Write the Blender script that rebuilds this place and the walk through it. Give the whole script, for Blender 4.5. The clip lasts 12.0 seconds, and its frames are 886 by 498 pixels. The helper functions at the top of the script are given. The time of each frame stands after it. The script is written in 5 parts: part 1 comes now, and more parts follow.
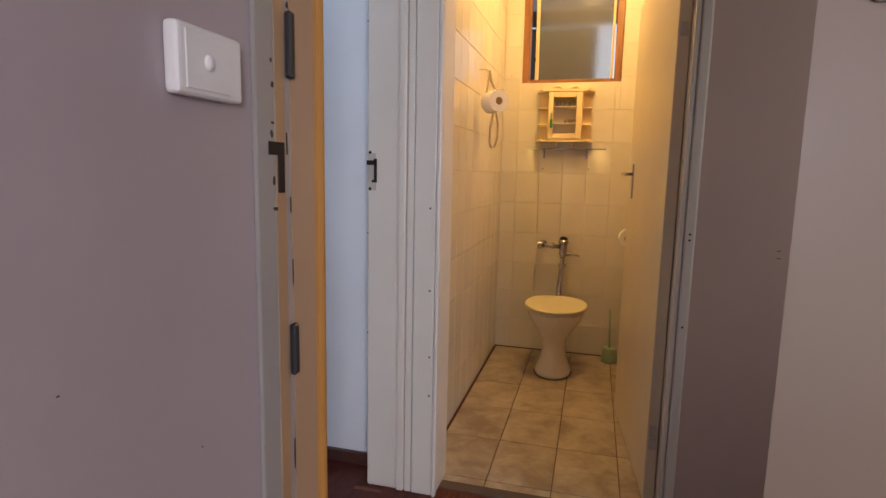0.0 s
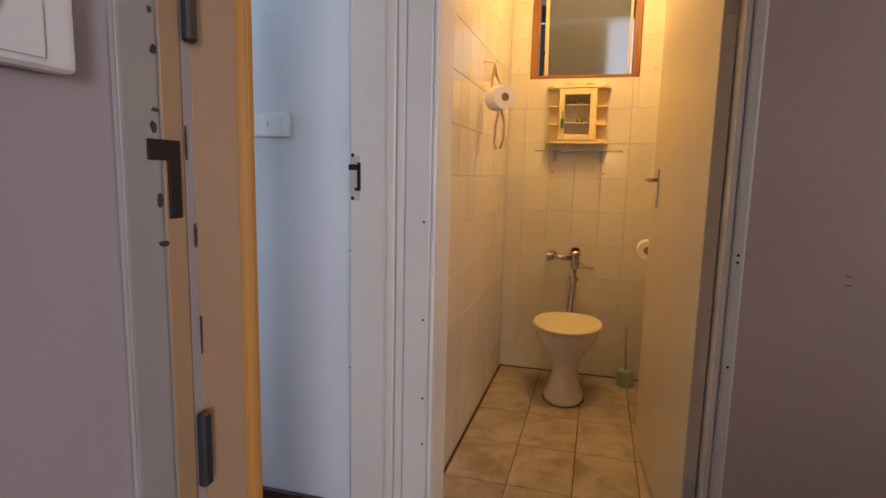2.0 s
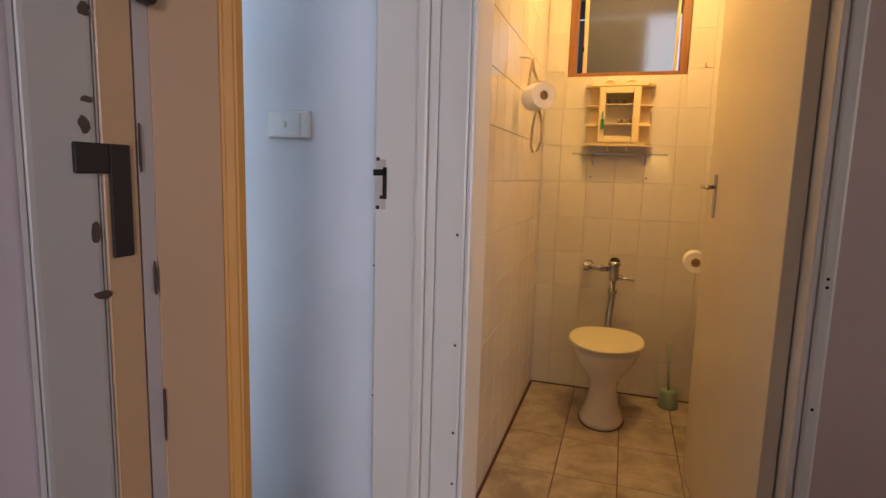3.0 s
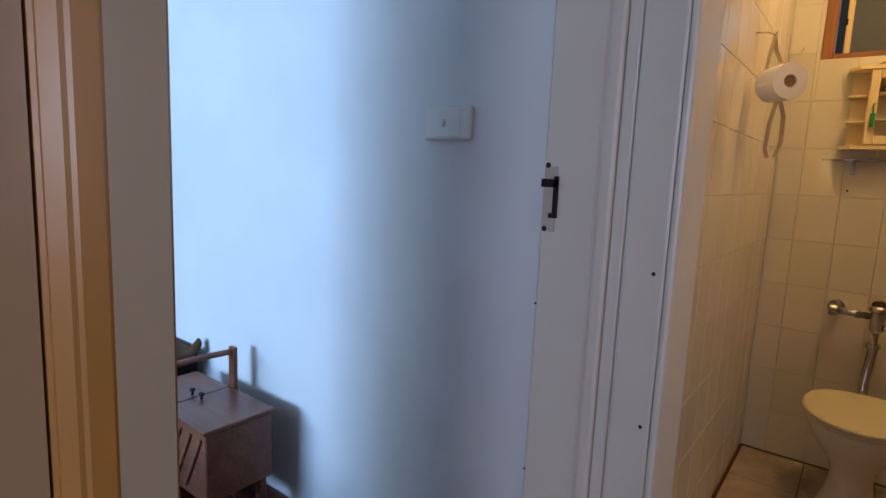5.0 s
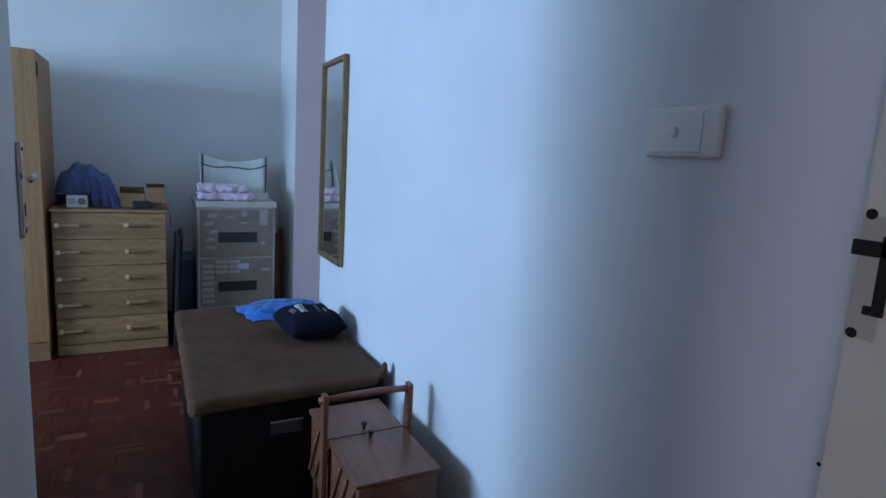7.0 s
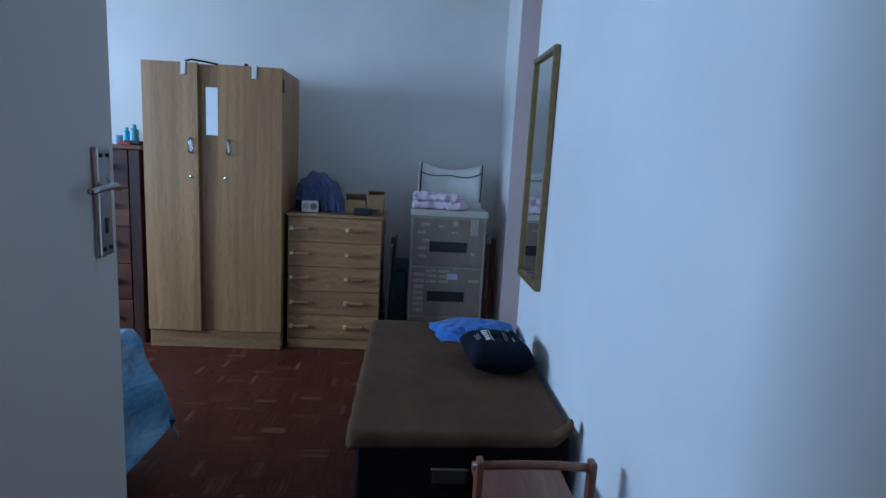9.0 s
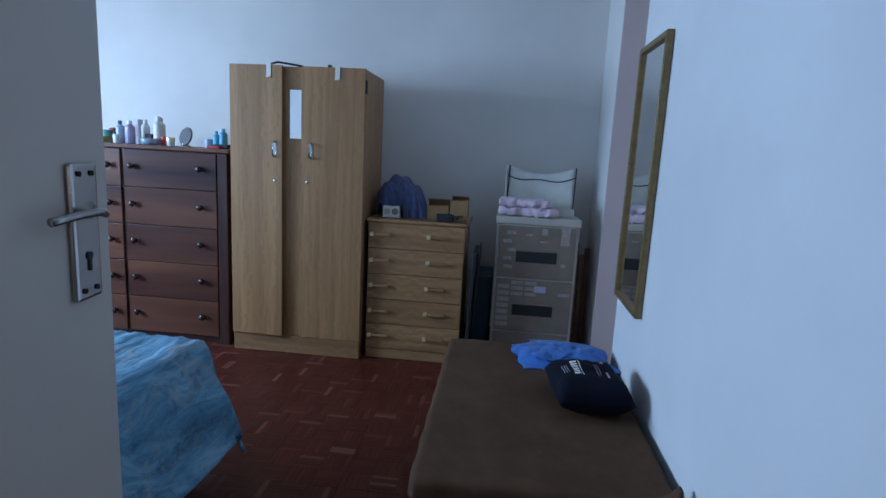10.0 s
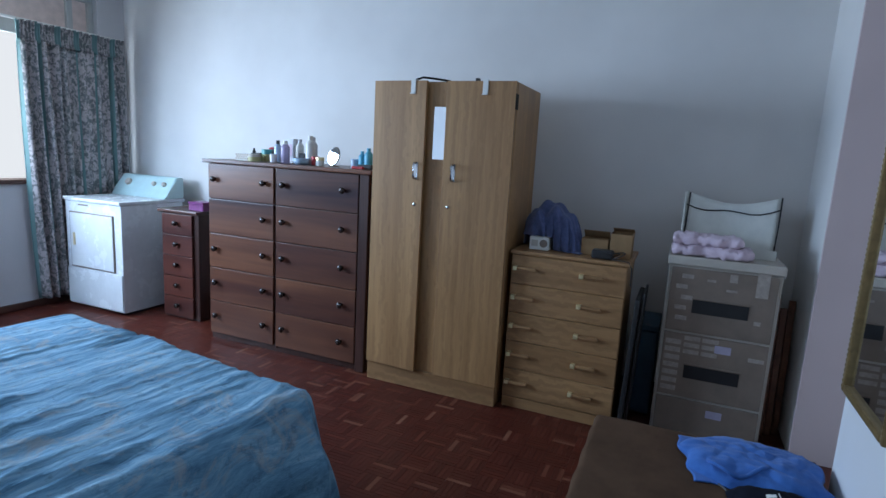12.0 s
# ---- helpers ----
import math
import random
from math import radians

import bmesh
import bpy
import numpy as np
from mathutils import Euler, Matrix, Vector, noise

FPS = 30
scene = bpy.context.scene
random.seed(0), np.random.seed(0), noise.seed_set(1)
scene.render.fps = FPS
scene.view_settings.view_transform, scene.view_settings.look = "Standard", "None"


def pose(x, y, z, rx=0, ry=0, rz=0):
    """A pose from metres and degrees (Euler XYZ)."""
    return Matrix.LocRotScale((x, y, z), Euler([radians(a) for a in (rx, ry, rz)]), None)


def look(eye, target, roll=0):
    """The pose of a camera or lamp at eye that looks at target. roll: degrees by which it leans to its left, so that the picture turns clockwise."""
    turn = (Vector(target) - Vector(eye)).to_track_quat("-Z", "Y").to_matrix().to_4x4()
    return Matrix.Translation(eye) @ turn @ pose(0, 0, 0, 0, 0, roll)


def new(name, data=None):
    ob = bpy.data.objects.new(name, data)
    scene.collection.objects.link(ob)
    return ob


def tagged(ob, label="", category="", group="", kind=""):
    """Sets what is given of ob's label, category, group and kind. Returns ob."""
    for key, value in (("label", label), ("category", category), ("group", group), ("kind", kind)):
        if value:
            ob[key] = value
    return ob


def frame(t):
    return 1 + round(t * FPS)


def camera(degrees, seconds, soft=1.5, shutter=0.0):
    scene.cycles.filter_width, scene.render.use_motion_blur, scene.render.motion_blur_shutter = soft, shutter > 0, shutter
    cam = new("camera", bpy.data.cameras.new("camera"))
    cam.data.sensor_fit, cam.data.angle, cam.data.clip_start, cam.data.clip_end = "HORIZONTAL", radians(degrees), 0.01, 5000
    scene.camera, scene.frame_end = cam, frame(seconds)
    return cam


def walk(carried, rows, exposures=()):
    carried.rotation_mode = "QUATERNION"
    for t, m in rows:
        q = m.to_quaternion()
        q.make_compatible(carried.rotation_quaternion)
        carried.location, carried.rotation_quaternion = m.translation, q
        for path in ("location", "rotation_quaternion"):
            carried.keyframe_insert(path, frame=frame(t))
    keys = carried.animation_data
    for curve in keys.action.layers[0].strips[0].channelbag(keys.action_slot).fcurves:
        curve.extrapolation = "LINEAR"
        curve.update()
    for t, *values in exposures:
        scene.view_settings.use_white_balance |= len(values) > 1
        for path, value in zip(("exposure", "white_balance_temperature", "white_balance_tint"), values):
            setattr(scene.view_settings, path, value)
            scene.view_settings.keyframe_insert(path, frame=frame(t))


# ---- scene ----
cam = camera(77.1, 12.0)
PATH = [
    (0, (1.188, 0.784, 1.235), (0.675, 2.697, 0.955), 1.2),
    (0.5, (1.187, 0.874, 1.205), (0.674, 2.788, 0.935), 1.6),
    (1, (1.176, 0.968, 1.217), (0.664, 2.882, 0.946), 1.5),
    (1.5, (1.151, 1.025, 1.229), (0.64, 2.94, 0.958), 1.5),
    (2, (1.125, 1.107, 1.248), (0.598, 3.017, 0.975), 1.3),
    (2.5, (1.087, 1.199, 1.242), (0.531, 3.102, 0.975), 1.7),
    (3, (1.042, 1.288, 1.261), (0.432, 3.174, 0.99), 1.6),
    (3.2, (1.027, 1.327, 1.257), (0.38, 3.201, 0.992), 1.5),
    (4.8, (0.957, 1.601, 1.273), (-0.191, 3.216, 0.999), 2.3),
    (5, (0.934, 1.634, 1.274), (-0.266, 3.21, 0.994), 2.5),
    (5.5, (0.888, 1.746, 1.27), (-0.482, 3.177, 0.996), 3.1),
    (6, (0.81, 1.84, 1.291), (-0.693, 3.127, 1.006), 3.5),
    (6.5, (0.765, 1.935, 1.289), (-0.885, 3.03, 1.005), 3.5),
    (7, (0.71, 2.003, 1.322), (-1.034, 2.932, 1.013), 3.4),
    (9, (0.39, 2.262, 1.328), (-1.578, 2.391, 1.0), 3.2),
    (9.5, (0.269, 2.268, 1.341), (-1.702, 2.237, 1.0), 3.1),
    (10, (0.139, 2.295, 1.349), (-1.821, 2.101, 1.003), 3.0),
    (10.5, (-0.007, 2.32, 1.351), (-1.944, 1.949, 1.015), 3.4),
    (11, (-0.143, 2.358, 1.361), (-2.036, 1.808, 1.022), 3.4),
    (11.5, (-0.215, 2.315, 1.402), (-2.069, 1.652, 1.051), 3.4),
    (12, (-0.323, 2.306, 1.412), (-2.139, 1.538, 1.075), 3.2),
]
EXPOSURES = [(0, 0.15, 6900, 12), (3, 0.12, 6950, 14), (5, -0.55, 6100, 11), (6.5, -0.90, 6000, 10), (9.5, -1.30, 6150, 11), (12, -1.24, 7000, 14)]
walk(cam, [(t, look(eye, target, roll)) for t, eye, target, roll in PATH], EXPOSURES)

# ---- light ----
world = bpy.data.worlds.new("world")
scene.world = world
world.use_nodes = True
wn = world.node_tree.nodes
sky = wn.new("ShaderNodeTexSky")
sky.sky_type = "NISHITA"
sky.sun_disc = False
sky.sun_elevation, sky.sun_rotation = radians(50), radians(20)
world.node_tree.links.new(sky.outputs[0], wn["Background"].inputs[0])
wn["Background"].inputs[1].default_value = 0.12


def lamp(name, kind, energy, m, color, **more):
    data = bpy.data.lights.new(name, kind)
    data.energy, data.color = energy, color
    for k, v in more.items():
        if k == "size":
            data.shape, data.size, data.size_y = "RECTANGLE", v[0], v[1]
        elif k == "angle":
            data.angle = v
        elif k == "radius":
            data.shadow_soft_size = v
    ob = new(name, data)
    ob.matrix_world = m
    return ob


lamp("sun", "SUN", 2.5, look((0, 0, 0), (0.2, -0.75, -0.62)), (1.0, 0.95, 0.88), angle=radians(0.6))
lamp("window_light", "AREA", 415, look((-1.40, -2.62, 1.65), (-1.30, 1.4, -0.9)), (0.41, 0.655, 1.0), size=(1.36, 1.05))
lamp("window_light_west", "AREA", 120, look((-2.60, -2.62, 1.70), (-3.0, 1.0, 1.9)), (0.60, 0.79, 1.0), size=(1.0, 1.0))
lamp("lounge_window_light", "AREA", 84, look((2.80, -2.43, 1.60), (0.9, 1.6, 1.2)), (0.84, 0.83, 1.0), size=(0.70, 1.1))
# fill lamp added at the hall's unseen east end to lift the hall
lamp("hall_fill_light", "AREA", 8, look((3.17, 2.2, 1.55), (0.4, 2.0, 1.25)), (0.93, 0.92, 1.0), size=(0.75, 1.0))
lamp("bulb_light", "POINT", 29, pose(1.10, 3.85, 2.48), (1.0, 0.63, 0.22), radius=0.05)

# ---- materials ----


class Mat:
    """A procedural material: a small node graph over a principled shader."""

    def __init__(self, name, rough=0.6, metal=0.0, spec=0.5):
        self.m = bpy.data.materials.new(name)
        self.m.use_nodes = True
        self.t = self.m.node_tree
        self.b = self.t.nodes["Principled BSDF"]
        self.b.inputs["Roughness"].default_value = rough
        self.b.inputs["Metallic"].default_value = metal
        self.b.inputs["Specular IOR Level"].default_value = spec
        self.co = self.t.nodes.new("ShaderNodeTexCoord").outputs["Object"]

    def node(self, kind, **k):
        n = self.t.nodes.new(kind)
        for key, v in k.items():
            if key.startswith("i_"):
                n.inputs[key[2:].replace("_", " ")].default_value = v
            elif key == "operation":
                n.operation = v
            elif key == "blend_type":
                n.blend_type = v
            elif key == "data_type":
                n.data_type = v
        return n

    def link(self, a, b):
        self.t.links.new(a, b)

    def mapped(self, scale, rot=(0, 0, 0), co=None):
        n = self.node("ShaderNodeMapping")
        n.inputs["Scale"].default_value = scale
        n.inputs["Rotation"].default_value = rot
        self.link(co or self.co, n.inputs["Vector"])
        return n.outputs[0]

    def noise(self, scale, detail=4.0, rough=0.6, vec=None, dist=0.0):
        n = self.node("ShaderNodeTexNoise", i_Scale=scale, i_Detail=detail, i_Roughness=rough, i_Distortion=dist)
        self.link(vec or self.co, n.inputs["Vector"])
        return n.outputs["Fac"]

    def ramp(self, fac, *stops):
        n = self.node("ShaderNodeValToRGB")
        e = n.color_ramp.elements
        while len(e) < len(stops):
            e.new(0.5)
        for el, (p, c) in zip(e, stops):
            el.position = p
            el.color = (*c, 1) if len(c) == 3 else c
        self.link(fac, n.inputs[0])
        return n.outputs[0]

    def mix(self, fac, a, b, blend="MIX"):
        n = self.t.nodes.new("ShaderNodeMix")
        n.data_type, n.blend_type = "RGBA", blend
        for v, s in ((fac, n.inputs[0]), (a, n.inputs[6]), (b, n.inputs[7])):
            if isinstance(v, (int, float)):
                s.default_value = v
            elif isinstance(v, tuple):
                s.default_value = (*v, 1)
            else:
                self.link(v, s)
        return n.outputs[2]

    def color(self, c):
        if isinstance(c, tuple):
            self.b.inputs["Base Color"].default_value = (*c, 1)
        else:
            self.link(c, self.b.inputs["Base Color"])
        return self

    def bump(self, fac, strength=0.2, dist=0.002):
        n = self.node("ShaderNodeBump", i_Strength=strength, i_Distance=dist)
        self.link(fac, n.inputs["Height"])
        self.link(n.outputs[0], self.b.inputs["Normal"])
        return self

    def roughness(self, fac, lo, hi):
        n = self.node("ShaderNodeMapRange")
        n.inputs["To Min"].default_value, n.inputs["To Max"].default_value = lo, hi
        self.link(fac, n.inputs["Value"])
        self.link(n.outputs[0], self.b.inputs["Roughness"])
        return self


def painted(name, base, rough=0.6, chips=0.0, var=0.04, bump=0.15):
    m = Mat(name, rough)
    dark = tuple(c * (1 - var * 3) for c in base)
    c = m.ramp(m.noise(1.3, 3), (0.3, dark), (0.7, base))
    fine = m.noise(60, 5)
    c = m.mix(m.ramp(m.noise(9, 5), (0.55, (0, 0, 0)), (0.8, (0.10, 0.10, 0.10))), c, tuple(v * 0.8 for v in base))
    if chips:
        k = m.ramp(m.noise(38, 3, 0.5), (0.74 - chips, (0, 0, 0)), (0.745 - chips, (1, 1, 1)))
        c = m.mix(k, c, (0.09, 0.06, 0.045))
    m.color(c).bump(fine, bump, 0.0015)
    m.roughness(m.noise(5, 3), rough - 0.08, rough + 0.1)
    return m.m


def wood(name, light, dark, rough=0.4, axis="y", scale=1.0, spec=0.5, figure=0.5, ring=0.0, streak=0.5):
    """Wood with its grain along the given axis."""
    m = Mat(name, rough, spec=spec)
    stretch = {"x": (0.5, 9, 9), "y": (9, 0.5, 9), "z": (9, 9, 0.5)}[axis]
    rnd = m.t.nodes.new("ShaderNodeObjectInfo").outputs["Random"]
    add = m.node("ShaderNodeVectorMath", operation="ADD")
    mul = m.node("ShaderNodeMath", operation="MULTIPLY")
    mul.inputs[1].default_value = 17.0
    m.link(rnd, mul.inputs[0])
    m.link(m.mapped(tuple(s * scale for s in stretch)), add.inputs[0])
    m.link(mul.outputs[0], add.inputs[1])
    v = add.outputs[0]
    big = m.noise(0.8, 4, 0.6, v, 1.2)
    fine = m.noise(9, 6, 0.7, v, 0.3)
    if ring:
        w = m.node("ShaderNodeTexWave", i_Scale=1.0, i_Distortion=5.0, i_Detail=3.0, i_Detail_Scale=1.2)
        w.wave_type, w.rings_direction = "RINGS", "Z"
        m.link(m.mapped((16, 16, 2.6)) if axis == "z" else m.mapped((16, 2.6, 16)), w.inputs["Vector"])
        arch = m.node("ShaderNodeTexWave", i_Scale=1.0, i_Distortion=6.0, i_Detail=3.0, i_Detail_Scale=1.6)
        arch.wave_type, arch.bands_direction = "BANDS", "Y" if axis == "z" else "Z"
        m.link(m.mapped((6, 6, 9)) if axis == "z" else m.mapped((6, 9, 6)), arch.inputs["Vector"])
        both = m.node("ShaderNodeMath", operation="MULTIPLY")
        m.link(w.outputs["Fac"], both.inputs[0])
        m.link(arch.outputs["Fac"], both.inputs[1])
        wv = both.outputs[0]
    c = m.ramp(big, (0.5 - figure * 0.4, dark), (0.5, tuple((a + b) / 2 for a, b in zip(light, dark))), (0.5 + figure * 0.4, light))
    c = m.mix(m.ramp(fine, (0.35, (streak, streak, streak)), (0.6, (0, 0, 0))), c, tuple(v * 0.55 for v in dark))
    if ring:
        c = m.mix(m.ramp(wv, (0.2, (0, 0, 0)), (0.6, (ring, ring, ring))), c, tuple(v * 0.72 for v in dark))
    m.color(c).bump(fine, 0.12, 0.001)
    m.roughness(big, rough - 0.06, rough + 0.1)
    return m.m


def plain(name, base, rough=0.5, metal=0.0, var=0.12, scale=14, bump=0.1, spec=0.5):
    m = Mat(name, rough, metal, spec)
    m.color(m.ramp(m.noise(scale, 4), (0.3, tuple(c * (1 - var) for c in base)), (0.7, tuple(min(1, c * (1 + var)) for c in base))))
    m.bump(m.noise(scale * 6, 4), bump, 0.001)
    m.roughness(m.noise(scale / 2, 3), max(0.02, rough - 0.05), min(1, rough + 0.08))
    return m.m


def fabric(name, a, b, scale=30, rough=0.95, weave=500, bump=0.4):
    m = Mat(name, rough, spec=0.2)
    c = m.ramp(m.noise(scale, 5, 0.7), (0.35, a), (0.65, b))
    m.color(c).bump(m.noise(weave, 2), bump, 0.001)
    m.b.inputs["Sheen Weight"].default_value = 0.0 if max(a) < 0.1 else 0.15
    return m.m


WALL = painted("wall_paint", (0.62, 0.61, 0.62), 0.62)
CEIL = painted("ceiling_paint", (0.66, 0.66, 0.65), 0.8)
HALLWALL = painted("hall_wall_paint", (0.57, 0.44, 0.385), 0.55)
# tan wall, base darkened to stand in for the dimmer light on it
LOUNGEDIM = painted("lounge_dimmed_tan", (0.25, 0.185, 0.13), 0.5)
GLOSSJAMB = painted("glossy_jamb_paint", (0.42, 0.265, 0.155), 0.22, bump=0.1)
CASING = painted("casing_grey_cream_paint", (0.34, 0.32, 0.29), 0.4)
FRAMEGREY = painted("grey_filler_paint", (0.36, 0.31, 0.28), 0.4)
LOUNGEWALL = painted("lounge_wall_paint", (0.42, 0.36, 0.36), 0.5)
# one bedroom wall paint in two tints: cooler and warmer light put into colour
NORTHWALL = painted("north_wall_cool_tint", (0.745, 0.755, 0.775), 0.6)
WESTWALL = painted("west_wall_warm_tint", (0.78, 0.755, 0.73), 0.65)
# stop edge: warm bulb light is mixed into this orange-brown
BULBSTOP = painted("stop_bulb_orange", (0.46, 0.22, 0.055), 0.3)
# orange of the toilet bulb's light put into the jamb's base colour
BULBJAMB = painted("jamb_bulb_orange", (0.33, 0.17, 0.045), 0.3)
FRAME = painted("door_frame_paint", (0.41, 0.255, 0.135), 0.32, chips=0.0, bump=0.25)
FRAMEW = painted("white_frame_paint", (0.74, 0.69, 0.61), 0.35, chips=0.0, bump=0.25)
LEAF = painted("door_paint", (0.72, 0.62, 0.46), 0.33, bump=0.1)
LEAFG = painted("bedroom_door_paint", (0.60, 0.52, 0.45), 0.45, bump=0.1)
OAK = wood("light_oak_laminate", (0.50, 0.27, 0.115), (0.31, 0.15, 0.06), 0.42, "z", 0.9, ring=0.28, streak=0.25)
OAKY = wood("light_oak_laminate_across", (0.45, 0.24, 0.105), (0.28, 0.14, 0.06), 0.42, "y", 0.9, ring=0.4, streak=0.25)
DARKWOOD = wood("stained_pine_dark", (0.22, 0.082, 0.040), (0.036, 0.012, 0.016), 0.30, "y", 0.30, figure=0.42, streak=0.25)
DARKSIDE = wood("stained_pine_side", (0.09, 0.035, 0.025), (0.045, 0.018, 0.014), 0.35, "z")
GROOVE = wood("teak_groove", (0.30, 0.14, 0.08), (0.17, 0.07, 0.04), 0.35, "x")
REDWOOD = wood("stained_pine_red", (0.15, 0.040, 0.025), (0.045, 0.012, 0.011), 0.33, "y", 0.4, streak=0.2)
TEAK = wood("teak_stain", (0.27, 0.11, 0.06), (0.14, 0.05, 0.03), 0.3, "x")
KNOB = plain("knob_black_brown", (0.03, 0.018, 0.015), 0.25)
CHROME = plain("worn_chrome", (0.48, 0.47, 0.46), 0.22, 1.0, 0.15)
BRASSY = plain("brass_pull", (0.80, 0.66, 0.38), 0.3, 0.6)
BLACKMETAL = plain("black_oxidised_metal", (0.018, 0.013, 0.011), 0.65, 0.0, spec=0.25)
CHIPBROWN = plain("bared_dark_wood", (0.045, 0.025, 0.018), 0.6)
SMOKED = plain("smoky_clear_plastic", (0.06, 0.055, 0.055), 0.15)
BLACK = plain("black_plastic", (0.02, 0.02, 0.022), 0.45)
WHITEP = plain("white_plastic", (0.75, 0.74, 0.70), 0.35, 0, 0.03)
ENAMEL = plain("white_enamel", (0.72, 0.75, 0.77), 0.25, 0, 0.04)
PANEL_TEAL = plain("pale_teal_panel", (0.45, 0.62, 0.63), 0.3, 0, 0.05)
PORCELAIN = plain("glazed_porcelain", (0.74, 0.70, 0.62), 0.12, 0, 0.03)
SEAT = plain("cream_seat", (0.74, 0.68, 0.47), 0.55, 0, 0.03)
CABWOOD = plain("cream_painted_wood", (0.80, 0.66, 0.40), 0.45, 0, 0.05)
GREEN = plain("green_plastic", (0.03, 0.22, 0.06), 0.4)
PAPER = plain("tissue_paper", (0.82, 0.80, 0.76), 0.95, 0, 0.03)
GREYSTEEL = plain("grey_taupe_steel", (0.225, 0.17, 0.135), 0.45, 0.0, 0.1)
STEELTRIM = plain("pale_grey_steel", (0.50, 0.45, 0.39), 0.45, 0.0, 0.06)
STICKER = plain("worn_sticker", (0.37, 0.31, 0.27), 0.7, 0, 0.2, 40)
LILACSTICK = plain("lilac_sticker", (0.42, 0.38, 0.50), 0.6)
WINWOOD = wood("varnished_window_wood", (0.36, 0.15, 0.05), (0.2, 0.08, 0.03), 0.4, "z")
CARDBOARD = plain("cardboard", (0.31, 0.18, 0.085), 0.85, 0, 0.15)
BLUECLOTH = fabric("blue_cloth", (0.03, 0.12, 0.38), (0.05, 0.18, 0.52), 8)
NAVY = fabric("navy_cloth", (0.003, 0.004, 0.011), (0.005, 0.007, 0.016), 10)
DENIMTOWEL = fabric("blue_towel", (0.07, 0.09, 0.19), (0.11, 0.14, 0.27), 30)
PINKTOWEL = fabric("pale_pink_towel", (0.62, 0.47, 0.55), (0.72, 0.58, 0.66), 30)
BROWNSHEET = fabric("brown_sheet", (0.078, 0.040, 0.022), (0.108, 0.058, 0.034), 5)
BLACKFAB = fabric("black_fabric", (0.008, 0.006, 0.006), (0.013, 0.010, 0.010), 20)
WHITEBAG = plain("white_bag_cloth", (0.72, 0.73, 0.68), 0.7, 0, 0.06)
MAROON = fabric("maroon_pattern", (0.20, 0.03, 0.035), (0.42, 0.30, 0.25), 60)
GILT = plain("gilt_frame", (0.23, 0.155, 0.07), 0.40, 0.5, 0.2, 40)
TEALBIN = plain("dark_teal_plastic", (0.03, 0.08, 0.12), 0.5)
PURPLE = plain("purple_box", (0.20, 0.03, 0.16), 0.4)
GROUT = plain("grout", (0.66, 0.615, 0.52), 0.9)
DARKGROUT = plain("dark_grout", (0.10, 0.07, 0.05), 0.9)
SUBFLOOR = plain("parquet_gap_filler", (0.095, 0.022, 0.014), 0.6)
SKIRT = wood("skirting_wood", (0.11, 0.045, 0.03), (0.06, 0.024, 0.018), 0.35, "y")
# colours of the made-up blocks outside the frosted pane
PANEDARK = painted("pane_backing_olive", (0.10, 0.10, 0.075), 0.8)
PANEGREY = painted("pane_backing_grey", (0.30, 0.29, 0.28), 0.8)
# on the pilaster side this darker pink holds the shade of that face
PINKWALL = painted("pinkish_wall_tone", (0.64, 0.50, 0.49), 0.6)
BLIND = plain("pinkish_board", (0.66, 0.52, 0.47), 0.7)
PLASTERGREY = painted("grey_window_paint", (0.45, 0.46, 0.44), 0.5)


def mirror_material():
    m = Mat("mirror_glass", 0.02, 1.0)
    m.color((0.88, 0.90, 0.90))
    return m.m


def frosted():
    m = Mat("frosted_glass_pane", 0.22)
    m.b.inputs["Transmission Weight"].default_value = 0.85
    m.b.inputs["IOR"].default_value = 1.2
    m.color((0.62, 0.64, 0.66))
    m.bump(m.noise(16, 3), 0.25, 0.01)
    return m.m


def clear_glass():
    m = Mat("clear_glass", 0.03)
    m.b.inputs["Transmission Weight"].default_value = 1.0
    m.b.inputs["IOR"].default_value = 1.45
    m.color((0.9, 0.96, 0.94))
    return m.m


MIRROR, FROST, GLASS = mirror_material(), frosted(), clear_glass()


def tile_glaze():
    m = Mat("cream_wall_tile", 0.16)
    rnd = m.t.nodes.new("ShaderNodeObjectInfo").outputs["Random"]
    c = m.ramp(rnd, (0.0, (0.66, 0.62, 0.53)), (1.0, (0.72, 0.68, 0.59)))
    c = m.mix(m.ramp(m.noise(6, 4), (0.45, (0, 0, 0)), (0.8, (0.4, 0.4, 0.4))), c, (0.60, 0.54, 0.43))
    m.color(c).bump(m.noise(9, 3), 0.10, 0.003)
    m.roughness(m.noise(8, 3), 0.05, 0.15)
    return m.m


def floor_tile():
    m = Mat("beige_floor_tile", 0.35)
    rnd = m.t.nodes.new("ShaderNodeObjectInfo").outputs["Random"]
    comb = m.node("ShaderNodeVectorMath", operation="ADD")
    mul = m.node("ShaderNodeMath", operation="MULTIPLY")
    mul.inputs[1].default_value = 9.0
    m.link(rnd, mul.inputs[0])
    m.link(m.co, comb.inputs[0])
    m.link(mul.outputs[0], comb.inputs[1])
    cloud = m.noise(6.5, 5, 0.62, comb.outputs[0], 0.4)
    c = m.ramp(cloud, (0.34, (0.26, 0.20, 0.15)), (0.48, (0.40, 0.33, 0.25)), (0.64, (0.52, 0.45, 0.36)))
    c = m.mix(m.ramp(m.noise(40, 4), (0.4, (0.25, 0.25, 0.25)), (0.7, (0, 0, 0))), c, (0.28, 0.22, 0.16))
    m.color(c).bump(m.noise(30, 3), 0.2, 0.001)
    m.roughness(cloud, 0.28, 0.45)
    return m.m


